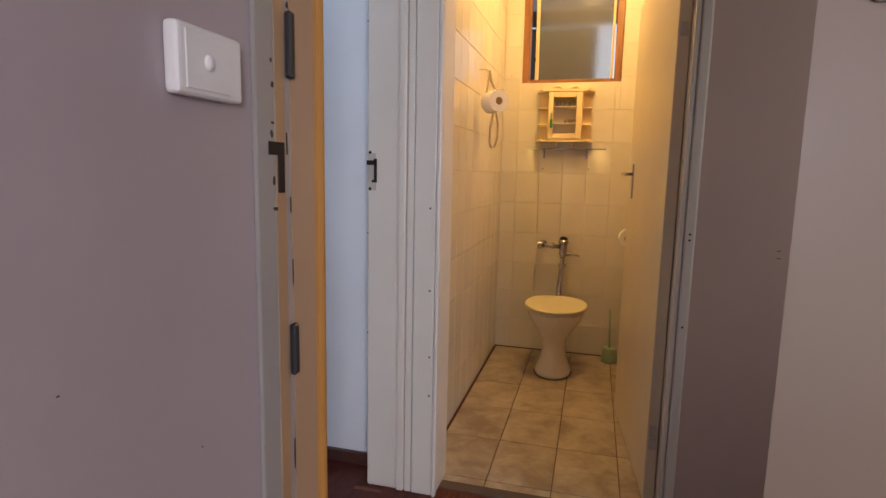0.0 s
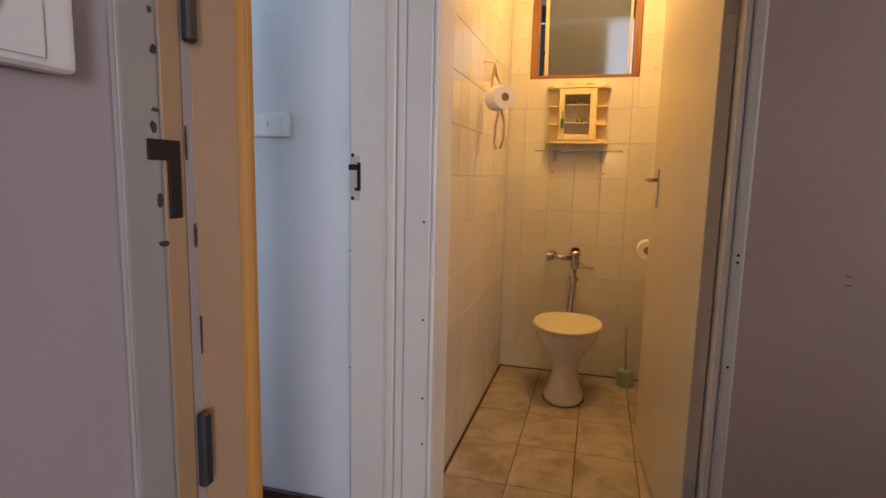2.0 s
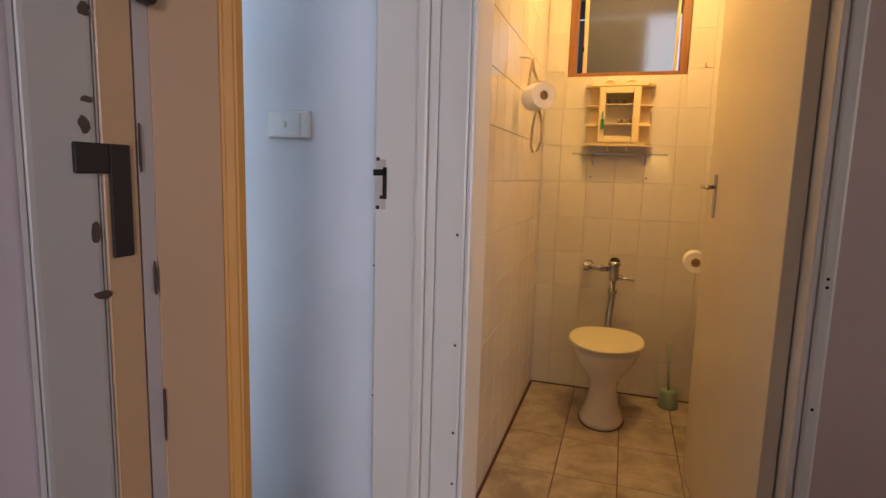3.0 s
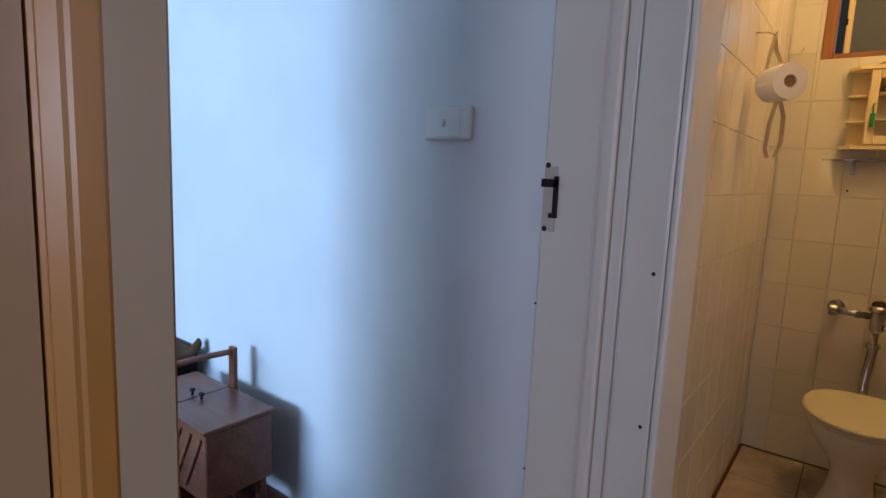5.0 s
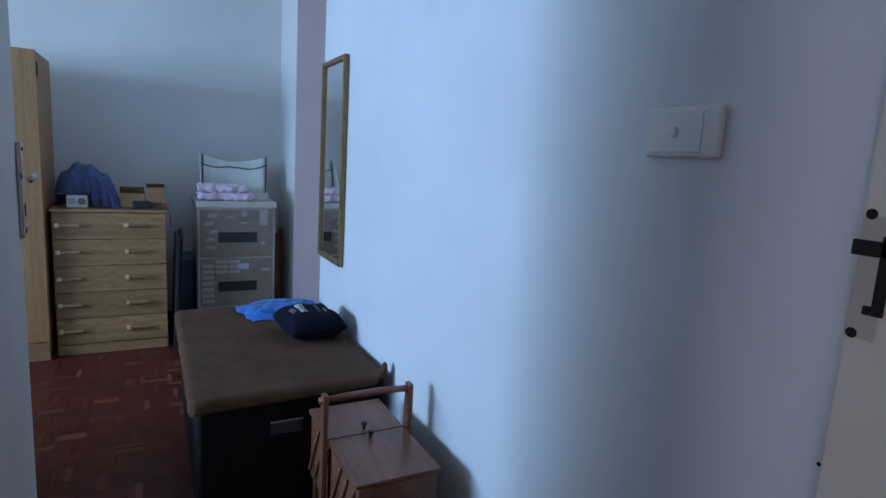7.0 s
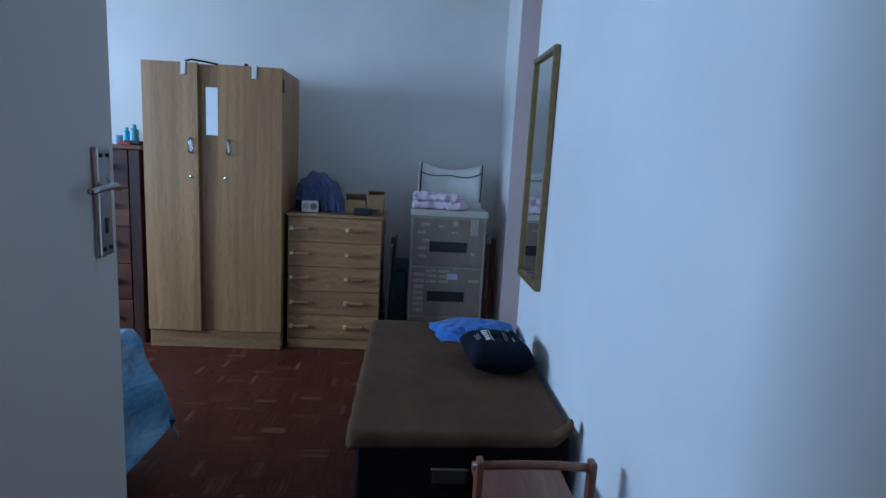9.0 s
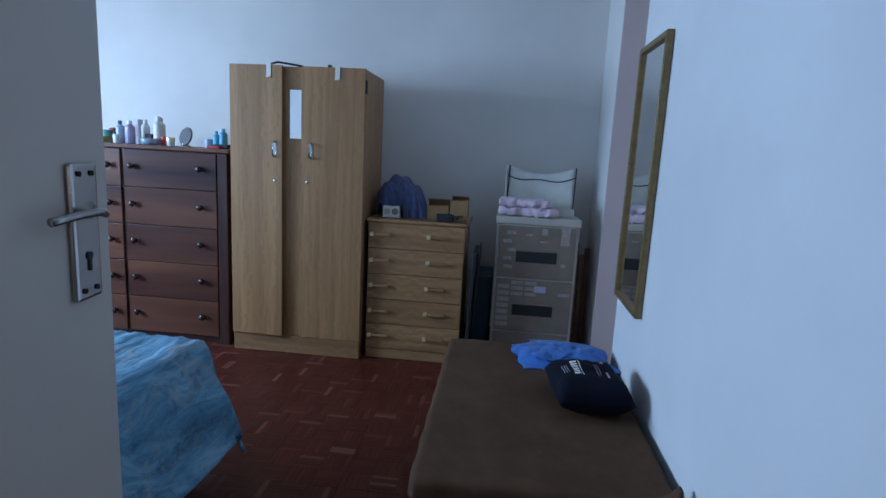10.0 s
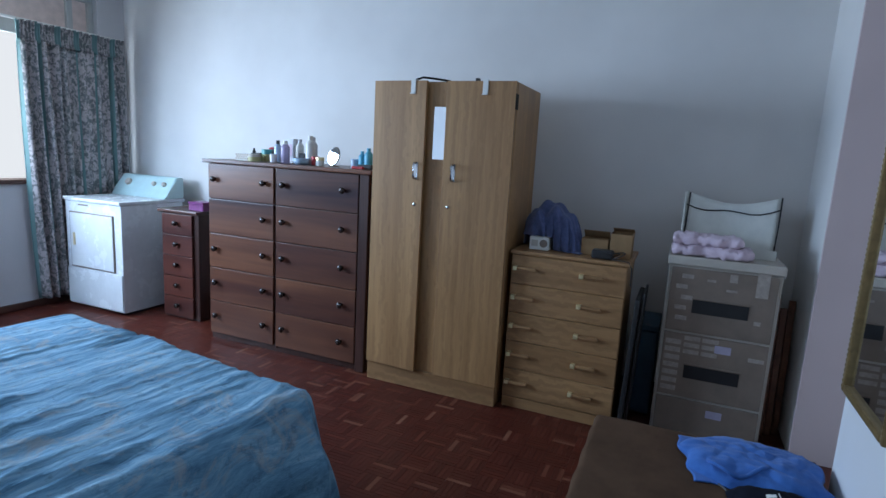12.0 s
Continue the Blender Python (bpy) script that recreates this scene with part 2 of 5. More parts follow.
def parquet():
    m = Mat("red_polished_parquet", 0.4, spec=0.3)
    g = m.t.nodes.new("ShaderNodeNewGeometry").outputs["Random Per Island"]
    c = m.ramp(g, (0.0, (0.072, 0.013, 0.008)), (0.5, (0.092, 0.017, 0.010)), (0.88, (0.112, 0.022, 0.013)), (0.94, (0.15, 0.040, 0.023)), (1.0, (0.23, 0.090, 0.054)))
    c = m.mix(m.ramp(m.noise(2.2, 4), (0.35, (0.35, 0.35, 0.35)), (0.65, (0, 0, 0))), c, (0.075, 0.02, 0.014))
    m.color(c).bump(m.noise(60, 4), 0.15, 0.001)
    m.roughness(m.noise(7, 4), 0.30, 0.50)
    return m.m


def bedspread():
    m = Mat("blue_floral_bedspread", 0.9, spec=0.25)
    # stretched streaks put the shading of the creases into the cloth colour
    st = m.noise(1.0, 5, 0.7, m.mapped((4, 30, 8)), 0.6)
    c = m.ramp(st, (0.32, (0.06, 0.16, 0.25)), (0.5, (0.15, 0.335, 0.48)), (0.68, (0.32, 0.52, 0.64)))
    fl = m.noise(6.5, 6, 0.75, None, 0.8)
    c = m.mix(m.ramp(fl, (0.53, (0, 0, 0)), (0.63, (0.7, 0.7, 0.7))), c, (0.34, 0.37, 0.38))
    c = m.mix(m.ramp(m.noise(22, 4, 0.7), (0.56, (0, 0, 0)), (0.66, (0.4, 0.4, 0.4))), c, (0.04, 0.09, 0.13))
    m.color(c).bump(m.noise(1.0, 6, 0.65, m.mapped((3.5, 34, 14)), 0.8), 0.9, 0.012)
    return m.m


def curtain_cloth():
    m = Mat("striped_jacquard_curtain", 0.85, spec=0.2)
    u = m.t.nodes.new("ShaderNodeTexCoord").outputs["UV"]
    sep = m.node("ShaderNodeSeparateXYZ")
    m.link(u, sep.inputs[0])
    w = m.node("ShaderNodeMath", operation="SINE")
    mul = m.node("ShaderNodeMath", operation="MULTIPLY")
    mul.inputs[1].default_value = 36.0
    m.link(sep.outputs[0], mul.inputs[0])
    m.link(mul.outputs[0], w.inputs[0])
    up = m.node("ShaderNodeMath", operation="ADD")
    up.inputs[1].default_value = 0.95
    m.link(w.outputs[0], up.inputs[0])
    band = m.ramp(up.outputs[0], (0.30, (0, 0, 0)), (0.36, (1, 1, 1)))
    pat = m.noise(30, 3, 0.6, m.mapped((1, 1, 0.8)), 1.0)
    jac = m.ramp(pat, (0.43, (0.15, 0.165, 0.165)), (0.57, (0.46, 0.41, 0.41)))
    teal = m.ramp(m.noise(5, 3), (0.3, (0.13, 0.24, 0.24)), (0.7, (0.17, 0.29, 0.29)))
    c = m.mix(band, teal, jac)
    m.color(c).bump(m.noise(300, 2), 0.3, 0.001)
    tr = m.b.inputs["Transmission Weight"]
    tr.default_value = 0.0
    return m.m


WALLTILE, FLOORTILE, PARQUET, BEDSPREAD, CURTAIN = tile_glaze(), floor_tile(), parquet(), bedspread(), curtain_cloth()

# ---- building helpers ----


def bx(bm, x0, x1, y0, y1, z0, z1, bev=0.0, seg=1, m=None):
    """Adds a box, with its edges bevelled."""
    t = Matrix.Translation(((x0 + x1) / 2, (y0 + y1) / 2, (z0 + z1) / 2)) @ Matrix.Diagonal((x1 - x0, y1 - y0, z1 - z0, 1))
    g = bmesh.ops.create_cube(bm, size=1, matrix=(m @ t) if m else t)
    if bev:
        es = list({e for v in g["verts"] for e in v.link_edges})
        bmesh.ops.bevel(bm, geom=es, offset=bev, segments=seg, affect="EDGES", profile=0.6)
    return bm


def box(*a, **k):
    return bx(bmesh.new(), *a, **k)


def lathe(bm, rings, at=(0, 0, 0), axis="z", n=24, sx=1.0, sy=1.0, m=None):
    """Adds a turned shape: rings of (radius, height) round an axis."""
    turn = {"z": Matrix(), "x": pose(0, 0, 0, 0, 90, 0), "y": pose(0, 0, 0, -90, 0, 0)}[axis]
    base = Matrix.Translation(at) @ turn
    if m:
        base = m @ base
    loops = []
    for r, h in rings:
        loops.append([bm.verts.new(base @ Vector((r * sx * math.cos(2 * math.pi * i / n), r * sy * math.sin(2 * math.pi * i / n), h))) for i in range(n)])
    for a, b in zip(loops, loops[1:]):
        for i in range(n):
            bm.faces.new((a[i], a[(i + 1) % n], b[(i + 1) % n], b[i]))
    bm.faces.new(loops[0][::-1])
    bm.faces.new(loops[-1])
    return bm


def tube(bm, pts, r, n=10):
    """Adds a round bar along points."""
    pts = [Vector(p) for p in pts]
    loops = []
    for i, p in enumerate(pts):
        d = (pts[min(i + 1, len(pts) - 1)] - pts[max(i - 1, 0)]).normalized()
        q = d.to_track_quat("Z", "Y").to_matrix()
        loops.append([bm.verts.new(p + q @ Vector((r * math.cos(2 * math.pi * k / n), r * math.sin(2 * math.pi * k / n), 0))) for k in range(n)])
    for a, b in zip(loops, loops[1:]):
        for k in range(n):
            bm.faces.new((a[k], a[(k + 1) % n], b[(k + 1) % n], b[k]))
    bm.faces.new(loops[0][::-1])
    bm.faces.new(loops[-1])
    return bm


def sheet(bm, nu, nv, f, uv=False):
    """Adds a grid of points f(u, v), u and v from 0 to 1."""
    g = [[bm.verts.new(f(i / nu, j / nv)) for j in range(nv + 1)] for i in range(nu + 1)]
    lay = bm.loops.layers.uv.verify() if uv else None
    for i in range(nu):
        for j in range(nv):
            fc = bm.faces.new((g[i][j], g[i + 1][j], g[i + 1][j + 1], g[i][j + 1]))
            if uv:
                for lp, (a, b) in zip(fc.loops, ((i, j), (i + 1, j), (i + 1, j + 1), (i, j + 1))):
                    lp[lay].uv = (a / nu, b / nv)
    return bm


def part(name, bm, material, parent=None, label="", smooth=False, thick=0.0, kind=""):
    """Links a bmesh as one mesh object, under a thing or a part."""
    me = bpy.data.meshes.new(name)
    bmesh.ops.recalc_face_normals(bm, faces=bm.faces)
    bm.to_mesh(me)
    bm.free()
    me.materials.append(material)
    if smooth:
        me.polygons.foreach_set("use_smooth", [True] * len(me.polygons))
    ob = new(name, me)
    if parent:
        ob.parent = parent
        ob.matrix_parent_inverse = parent_world(parent).inverted()
    if thick:
        s = ob.modifiers.new("thickness", "SOLIDIFY")
        s.thickness, s.offset = thick, 0
    tagged(ob, label=label, kind=kind)
    return ob


def parent_world(ob):
    m = Matrix.Identity(4)
    while ob:
        m = (ob.matrix_parent_inverse @ ob.matrix_basis) @ m
        ob = ob.parent
    return m


def thing(name, label, category, at=(0, 0, 0), group=""):
    e = new(name)
    e.empty_display_size = 0.1
    e.location = at
    return tagged(e, label=label, category=category, group=group)


def setting(name, bm, material, label="", smooth=False):
    return tagged(part(name, bm, material, None, label, smooth), kind="structure")


def prism(prof, z0, z1, p=None):
    p = p or bmesh.new()
    lo = [p.verts.new((x, y, z0)) for x, y in prof]
    hi = [p.verts.new((x, y, z1)) for x, y in prof]
    p.faces.new(lo[::-1]), p.faces.new(hi)
    n = len(prof)
    for k in range(n):
        p.faces.new((lo[k], lo[(k + 1) % n], hi[(k + 1) % n], hi[k]))
    return p


# ---- structure ----
SOUTH, BACK, TOP = -2.45, -3.97, 2.62


def walls():
    w = bmesh.new()
    bx(w, -2.28, 0.384, 2.83, 4.75, 0, TOP)
    setting("wall_north", w, NORTHWALL)
    w = bmesh.new()
    bx(w, BACK - 0.2, -2.28, 3.2, 3.4, 0, TOP)
    setting("wall_nook", w, WESTWALL)
    setting("wall_pilaster", box(BACK, -3.4305, 2.945, 3.2, 0, TOP), WESTWALL)
    # thin slab over the pilaster's east face, its shade put into the pink
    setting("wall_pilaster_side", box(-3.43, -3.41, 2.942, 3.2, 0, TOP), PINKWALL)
    setting("wall_west", box(BACK - 0.2, BACK, SOUTH, 3.2, 0, TOP), WESTWALL)
    w = bmesh.new()
    bx(w, BACK - 0.2, -3.72, SOUTH - 0.2, SOUTH, 0, TOP)
    bx(w, -0.70, 0.345, SOUTH - 0.2, SOUTH, 0, TOP)
    bx(w, -3.72, -0.70, SOUTH - 0.2, SOUTH, 0, 1.0)
    bx(w, -3.72, -0.70, SOUTH - 0.2, SOUTH, 2.54, TOP)
    setting("wall_south", w, WALL)
    w = bmesh.new()
    bx(w, 0.345, 0.555, -2.45, 1.800, 0, TOP)
    bx(w, 0.555, 0.665, 1.585, 1.722, 0, TOP)
    bx(w, 0.3475, 0.5500, 1.899, 2.684, 2.06, TOP)
    setting("wall_between_rooms", w, WALL)
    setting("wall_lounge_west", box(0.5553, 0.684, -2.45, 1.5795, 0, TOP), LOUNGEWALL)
    w = bmesh.new()
    bx(w, 0.386, 0.560, 2.70, 4.75, 0, TOP)
    setting("wall_toilet_side", w, GROUT)
    w = bmesh.new()
    bx(w, 1.515, 3.0, 2.80, 2.92, 0, TOP)
    bx(w, 0.562, 1.515, 2.71, 2.83, 2.06, TOP)
    setting("wall_hall_north", w, HALLWALL)
    setting("wall_toilet_east", box(1.475, 1.6, 2.922, 4.62, 0, TOP), PINKWALL)
    w = bmesh.new()
    bx(w, 0.345, 1.6, 4.61, 4.8, 0, 1.82)
    bx(w, 0.345, 0.683, 4.61, 4.8, 1.82, TOP)
    bx(w, 1.315, 1.6, 4.61, 4.8, 1.82, TOP)
    bx(w, 0.683, 1.315, 4.61, 4.8, 2.50, TOP)
    setting("wall_toilet_back", w, GROUT)
    w = bmesh.new()
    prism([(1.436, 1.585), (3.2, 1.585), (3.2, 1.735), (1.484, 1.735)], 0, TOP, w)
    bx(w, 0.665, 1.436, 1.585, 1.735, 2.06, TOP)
    setting("wall_lounge_north", w, LOUNGEDIM)
    # unseen end wall, with an opening invented for the added fill lamp
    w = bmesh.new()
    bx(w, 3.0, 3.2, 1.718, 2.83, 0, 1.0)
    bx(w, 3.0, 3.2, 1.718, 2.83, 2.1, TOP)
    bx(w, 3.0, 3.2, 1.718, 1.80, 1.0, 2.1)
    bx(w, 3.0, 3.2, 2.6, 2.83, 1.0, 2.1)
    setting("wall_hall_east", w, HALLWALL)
    setting("wall_lounge_east", box(3.2, 3.4, -2.45, 1.715, 0, TOP), WALL)
    w = bmesh.new()
    bx(w, 0.6, 2.05, -2.65, -2.45, 0, TOP)
    bx(w, 3.17, 3.2, -2.65, -2.45, 0, TOP)
    bx(w, 2.05, 3.17, -2.65, -2.45, 0, 0.95)
    bx(w, 2.05, 3.17, -2.65, -2.45, 2.1, TOP)
    setting("wall_lounge_south", w, WALL)
    setting("ceiling", box(BACK - 0.2, 3.4, SOUTH - 0.2, 4.8, TOP + 0.003, TOP + 0.12), CEIL)
    setting("floor", box(BACK - 0.2, 3.4, SOUTH - 0.2, 4.8, -0.12, -0.004), SUBFLOOR)
    setting("ground", box(-60, 60, -60, -2.7, -0.5, -0.4), GROUT)


walls()


def skirting(name, x0, x1, y0, y1):
    setting(name, box(x0, x1, y0, y1, 0, 0.055, 0.004), SKIRT)


skirting("baseboard_north", -2.28, 0.383, 2.812, 2.829)
skirting("baseboard_west", BACK, BACK + 0.018, SOUTH + 0.02, 2.95)
skirting("baseboard_south", BACK, 0.34, SOUTH + 0.001, SOUTH + 0.019)
skirting("baseboard_hall", 1.53, 2.99, 2.782, 2.798)


def toilet_door_frame():
    f = setting("door_frame_toilet", box(0.562, 0.664, 2.705, 2.86, 0, 2.05, 0.006), FRAMEW)
    part("architrave", box(0.568, 0.650, 2.684, 2.703, 0, 2.10, 0.007, 2), FRAMEW, f)
    part("moulding", box(0.652, 0.667, 2.676, 2.703, 0, 2.06, 0.006, 2), FRAMEW, f)
    part("jamb_far", box(1.474, 1.514, 2.803, 2.915, 0, 2.05, 0.004), FRAMEW, f)
    part("architrave_far", box(1.489, 1.523, 2.782, 2.799, 0, 2.10, 0.007, 2), FRAMEW, f)
    part("bead_far", box(1.470, 1.4875, 2.786, 2.801, 0, 2.06, 0.006, 2), FRAMEW, f)
    part("head", box(0.666, 1.471, 2.706, 2.86, 2.0, 2.05, 0.004), FRAMEW, f)
    part("threshold_strip", box(0.665, 1.470, 2.745, 2.80, -0.003, 0.006, 0.002), DARKGROUT, f)
    for z in (0.40, 0.55, 0.80, 1.1):
        part("nail_mark", lathe(bmesh.new(), [(0.004, 0), (0.003, 0.0015)], (0.640 - z * 0.01, 2.6835, z), "y", 8, m=None), BLACKMETAL, f)
    for z in (1.02, 1.04, 0.72):
        part("nail_mark", lathe(bmesh.new(), [(0.004, 0), (0.003, 0.0015)], (1.505, 2.7815, z), "y", 8), BLACKMETAL, f)


toilet_door_frame()


def bedroom_door_frame():
    f = setting("door_frame_bedroom", box(0.385, 0.505, 2.688, 2.829, 0, 2.05, 0.006), FRAMEW)
    part("post", box(0.507, 0.538, 2.681, 2.70, 0, 2.06, 0.008, 2), FRAMEW, f)
    part("bead", box(0.540, 0.566, 2.687, 2.70, 0, 2.06, 0.004, 2), FRAMEW, f)
    # sloping jamb face coloured as if the bulb lit it orange
    part("jamb_hinge_side", prism([(0.346, 1.802), (0.553, 1.802), (0.557, 1.823), (0.374, 1.888), (0.346, 1.892)], 0, TOP), BULBJAMB, f)
    part("architrave_hall", box(0.5555, 0.559, 1.726, 1.8210, 0, 2.08, 0.001), FRAMEW, f)
    part("head", box(0.345, 0.505, 1.90, 2.684, 2.02, 2.055, 0.004), FRAMEW, f)
    plate = part("strike_plate", box(0.390, 0.420, 2.6850, 2.6875, 1.158, 1.292, 0.001), STEELTRIM, f, "paint-spattered steel strike plate")
    part("latch_hole", box(0.385, 0.424, 2.6815, 2.6845, 1.249, 1.266, 0.001), BLACKMETAL, plate)
    part("lock_hole", box(0.413, 0.425, 2.6815, 2.6845, 1.186, 1.272, 0.001), BLACKMETAL, plate)
    part("lock_lip", box(0.405, 0.4125, 2.6815, 2.6845, 1.186, 1.196, 0.001), BLACKMETAL, plate)
    for z in (1.294, 1.163):
        part("screw_hole", lathe(bmesh.new(), [(0.006, 0), (0.004, 0.002)], (0.398, 2.684, z), "y", 10), BLACKMETAL, plate)
    for z in (1.0, 0.62, 1.75):
        part("paint_chip", lathe(bmesh.new(), [(0.003, 0), (0.002, 0.001)], (0.388, 2.687, z), "y", 6), BLACKMETAL, f)


bedroom_door_frame()


def lounge_door_frame():
    X = 0.690
    f = setting("door_frame_lounge", box(0.666, X, 1.5885, 1.622, 0, 2.05, 0.003), FRAME)
    part("stop", prism([(0.666, 1.637), (X, 1.637), (0.6985, 1.702), (0.666, 1.702)], 0, 2.05), GLOSSJAMB, f, "glossy grey-brown painted stop")
    st = prism([(0.666, 1.7032), (0.7010, 1.7032), (0.7085, 1.711), (0.7085, 1.724), (0.666, 1.724)], 0, 2.05)
    bmesh.ops.bevel(st, geom=st.edges[:], offset=0.002, segments=2, affect="EDGES")
    part("stop_edge", st, BULBSTOP, f, "edge strip tinted orange-brown like bulb light")
    part("gap_bead", box(0.666, X - 0.0015, 1.6225, 1.6365, 0, 2.05), FRAMEGREY, f)
    part("casing", box(0.6845, X + 0.001, 1.535, 1.588, 0, 2.10, 0.006, 3), CASING, f)
    part("head", box(0.710, 1.434, 1.60, 1.712, 2.0, 2.05, 0.004), FRAME, f)
    for z, h in ((1.379, 0.105), (0.873, 0.092)):
        part("foam_pad", box(X, X + 0.012, 1.620, 1.636, z, z + h, 0.003), BLACK, f, "black foam draught pad")
    pl = part("strike_plate", box(X, X + 0.003, 1.594, 1.612, 1.193, 1.275, 0.001), BLACKMETAL, f, "black oxidised strike plate")
    part("latch_lip", box(X, X + 0.0035, 1.567, 1.5935, 1.254, 1.275, 0.001), BLACKMETAL, pl)
    r = random.Random(4)
    chips = ((1.577, 1.287, 0.006, 0.007), (1.580, 1.304, 0.006, 0.003), (1.581, 1.213, 0.005, 0.012), (1.584, 1.168, 0.010, 0.004), (1.581, 1.362, 0.006, 0.006), (1.578, 1.40, 0.004, 0.005))
    cracks = ((1.6225, 1.272, 0.0009, 0.022), (1.632, 1.171, 0.0012, 0.016), (1.636, 1.06, 0.0008, 0.03), (1.632, 0.72, 0.0015, 0.04), (1.630, 1.495, 0.003, 0.006), (1.634, 0.60, 0.001, 0.03))
    for n, group in enumerate((chips, cracks)):
        for y, z, a, b in group:
            c = bmesh.new()
            vs = [c.verts.new((X + 0.0015, y + a * r.uniform(0.55, 1.0) * math.cos(k * 0.628), z + b * r.uniform(0.55, 1.0) * math.sin(k * 0.628))) for k in range(10)]
            face = c.faces.new(vs)
            bmesh.ops.extrude_face_region(c, geom=[face])
            bmesh.ops.translate(c, verts=vs, vec=(-0.002, 0, 0))
            part("paint_crack" if n else "paint_chip", c, CHIPBROWN, f)


lounge_door_frame()


def wall_marks():
    west, north_marks = ((1.398, 0.849, 0.0014), (1.194, 1.004, 0.0018), (1.30, 0.70, 0.001)), ((1.779, 0.997), (1.781, 0.973))
    side = bpy.data.objects["wall_lounge_west"]
    for y, z, w in west:
        part("wall_mark", box(0.6838, 0.6846, y - w, y + w, z - 0.0008, z + 0.0008), CHIPBROWN, side)
    north = bpy.data.objects["wall_hall_north"]
    for x, z in north_marks:
        part("wall_mark", box(x - 0.006, x + 0.006, 2.7994, 2.8002, z - 0.0012, z + 0.0012), CHIPBROWN, north)


wall_marks()


def bedroom_window():
    f = setting("window_1", box(-3.72, -0.70, SOUTH - 0.09, SOUTH - 0.05, 2.14, 2.26, 0.004), PLASTERGREY)
    part("window_sill", box(-3.74, -0.68, SOUTH - 0.16, SOUTH + 0.03, 1.0, 1.035, 0.005), SKIRT, f)
    for x in (-3.72, -2.72, -1.72, -0.74):
        part("window_mullion", box(x, x + 0.04, SOUTH - 0.09, SOUTH - 0.05, 1.035, 2.14, 0.004), PLASTERGREY, f)
    part("window_frame_top", box(-3.72, -0.70, SOUTH - 0.09, SOUTH - 0.05, 2.50, 2.54, 0.004), PLASTERGREY, f)
    for x in (-3.72, -3.54, -2.4, -1.2):
        part("transom_post", box(x, x + 0.05, SOUTH - 0.085, SOUTH - 0.045, 2.262, 2.498, 0.004), PLASTERGREY, f)
    for x0, x1 in ((-3.665, -3.545), (-3.485, -2.405), (-2.345, -1.205)):
        part("transom_board", box(x0, x1, SOUTH - 0.075, SOUTH - 0.065, 2.262, 2.498), BLIND, f)
    em = bpy.data.materials.new("bright_sky")
    em.use_nodes = True
    n = em.node_tree.nodes
    n.remove(n["Principled BSDF"])
    e = n.new("ShaderNodeEmission")
    e.inputs[0].default_value, e.inputs[1].default_value = (0.80, 0.90, 1.0, 1), 2.2
    em.node_tree.links.new(e.outputs[0], n["Material Output"].inputs[0])
    setting("backdrop", box(-9, 7, -7.1, -7, -0.4, 7), em)
    setting("trim_curtain_rail", box(-3.9, -0.85, SOUTH + 0.03, SOUTH + 0.05, 2.225, 2.245, 0.003), WHITEP)


bedroom_window()


# ---- doors ----


def bedroom_door():
    m = pose(0.335, 1.890, 0, 0, 0, 187.6)
    d = thing("bedroom_door", "grey-white painted bedroom door standing wide open with chrome lever handle", "door", (0, 0, 0))
    leaf = part("leaf", bx(bmesh.new(), 0.0, 0.862, -0.02, 0.02, 0.012, 2.03, 0.002, 1, m), LEAFG, d)
    # face towards the opening is local -y
    q = m @ Matrix.Translation((0.038, 0, 0.002))
    p = part("handle_plate", bx(bmesh.new(), 0.740, 0.790, -0.0285, -0.020, 1.150, 1.312, 0.004, 2, q), CHROME, leaf, "worn chrome plate with keyhole")
    b = bmesh.new()
    lathe(b, [(0.012, 0), (0.012, 0.012), (0.009, 0.014), (0.009, 0.03)], (0.772, -0.0285, 1.256), "y", 16, m=q)
    part("handle_rose", b, CHROME, leaf, smooth=True)
    b = bmesh.new()
    tube(b, [q @ Vector(v) for v in ((0.780, -0.042, 1.252), (0.762, -0.044, 1.256), (0.728, -0.043, 1.256), (0.700, -0.041, 1.254), (0.685, -0.040, 1.253))], 0.0050, 12)
    part("lever_handle", b, CHROME, leaf, "curved chrome lever", smooth=True)
    k = bmesh.new()
    lathe(k, [(0.005, 0), (0.005, 0.002)], (0.765, -0.0305, 1.203), "y", 12, m=q)
    bx(k, 0.763, 0.767, -0.0305, -0.0285, 1.185, 1.203, 0, 1, q)
    part("keyhole", k, BLACK, leaf)
    for z in (1.300, 1.162):
        for x in (0.753, 0.777):
            s = bmesh.new()
            lathe(s, [(0.0035, 0), (0.0025, 0.0018)], (x, -0.0303, z), "y", 10, m=q)
            part("screw", s, BLACKMETAL, leaf)
    for z in (0.25, 1.75):
        s = bmesh.new()
        lathe(s, [(0.007, 0), (0.007, 0.09)], (0.0, -0.026, z), "z", 10, m=m)
        part("hinge", s, CHROME, leaf)


bedroom_door()


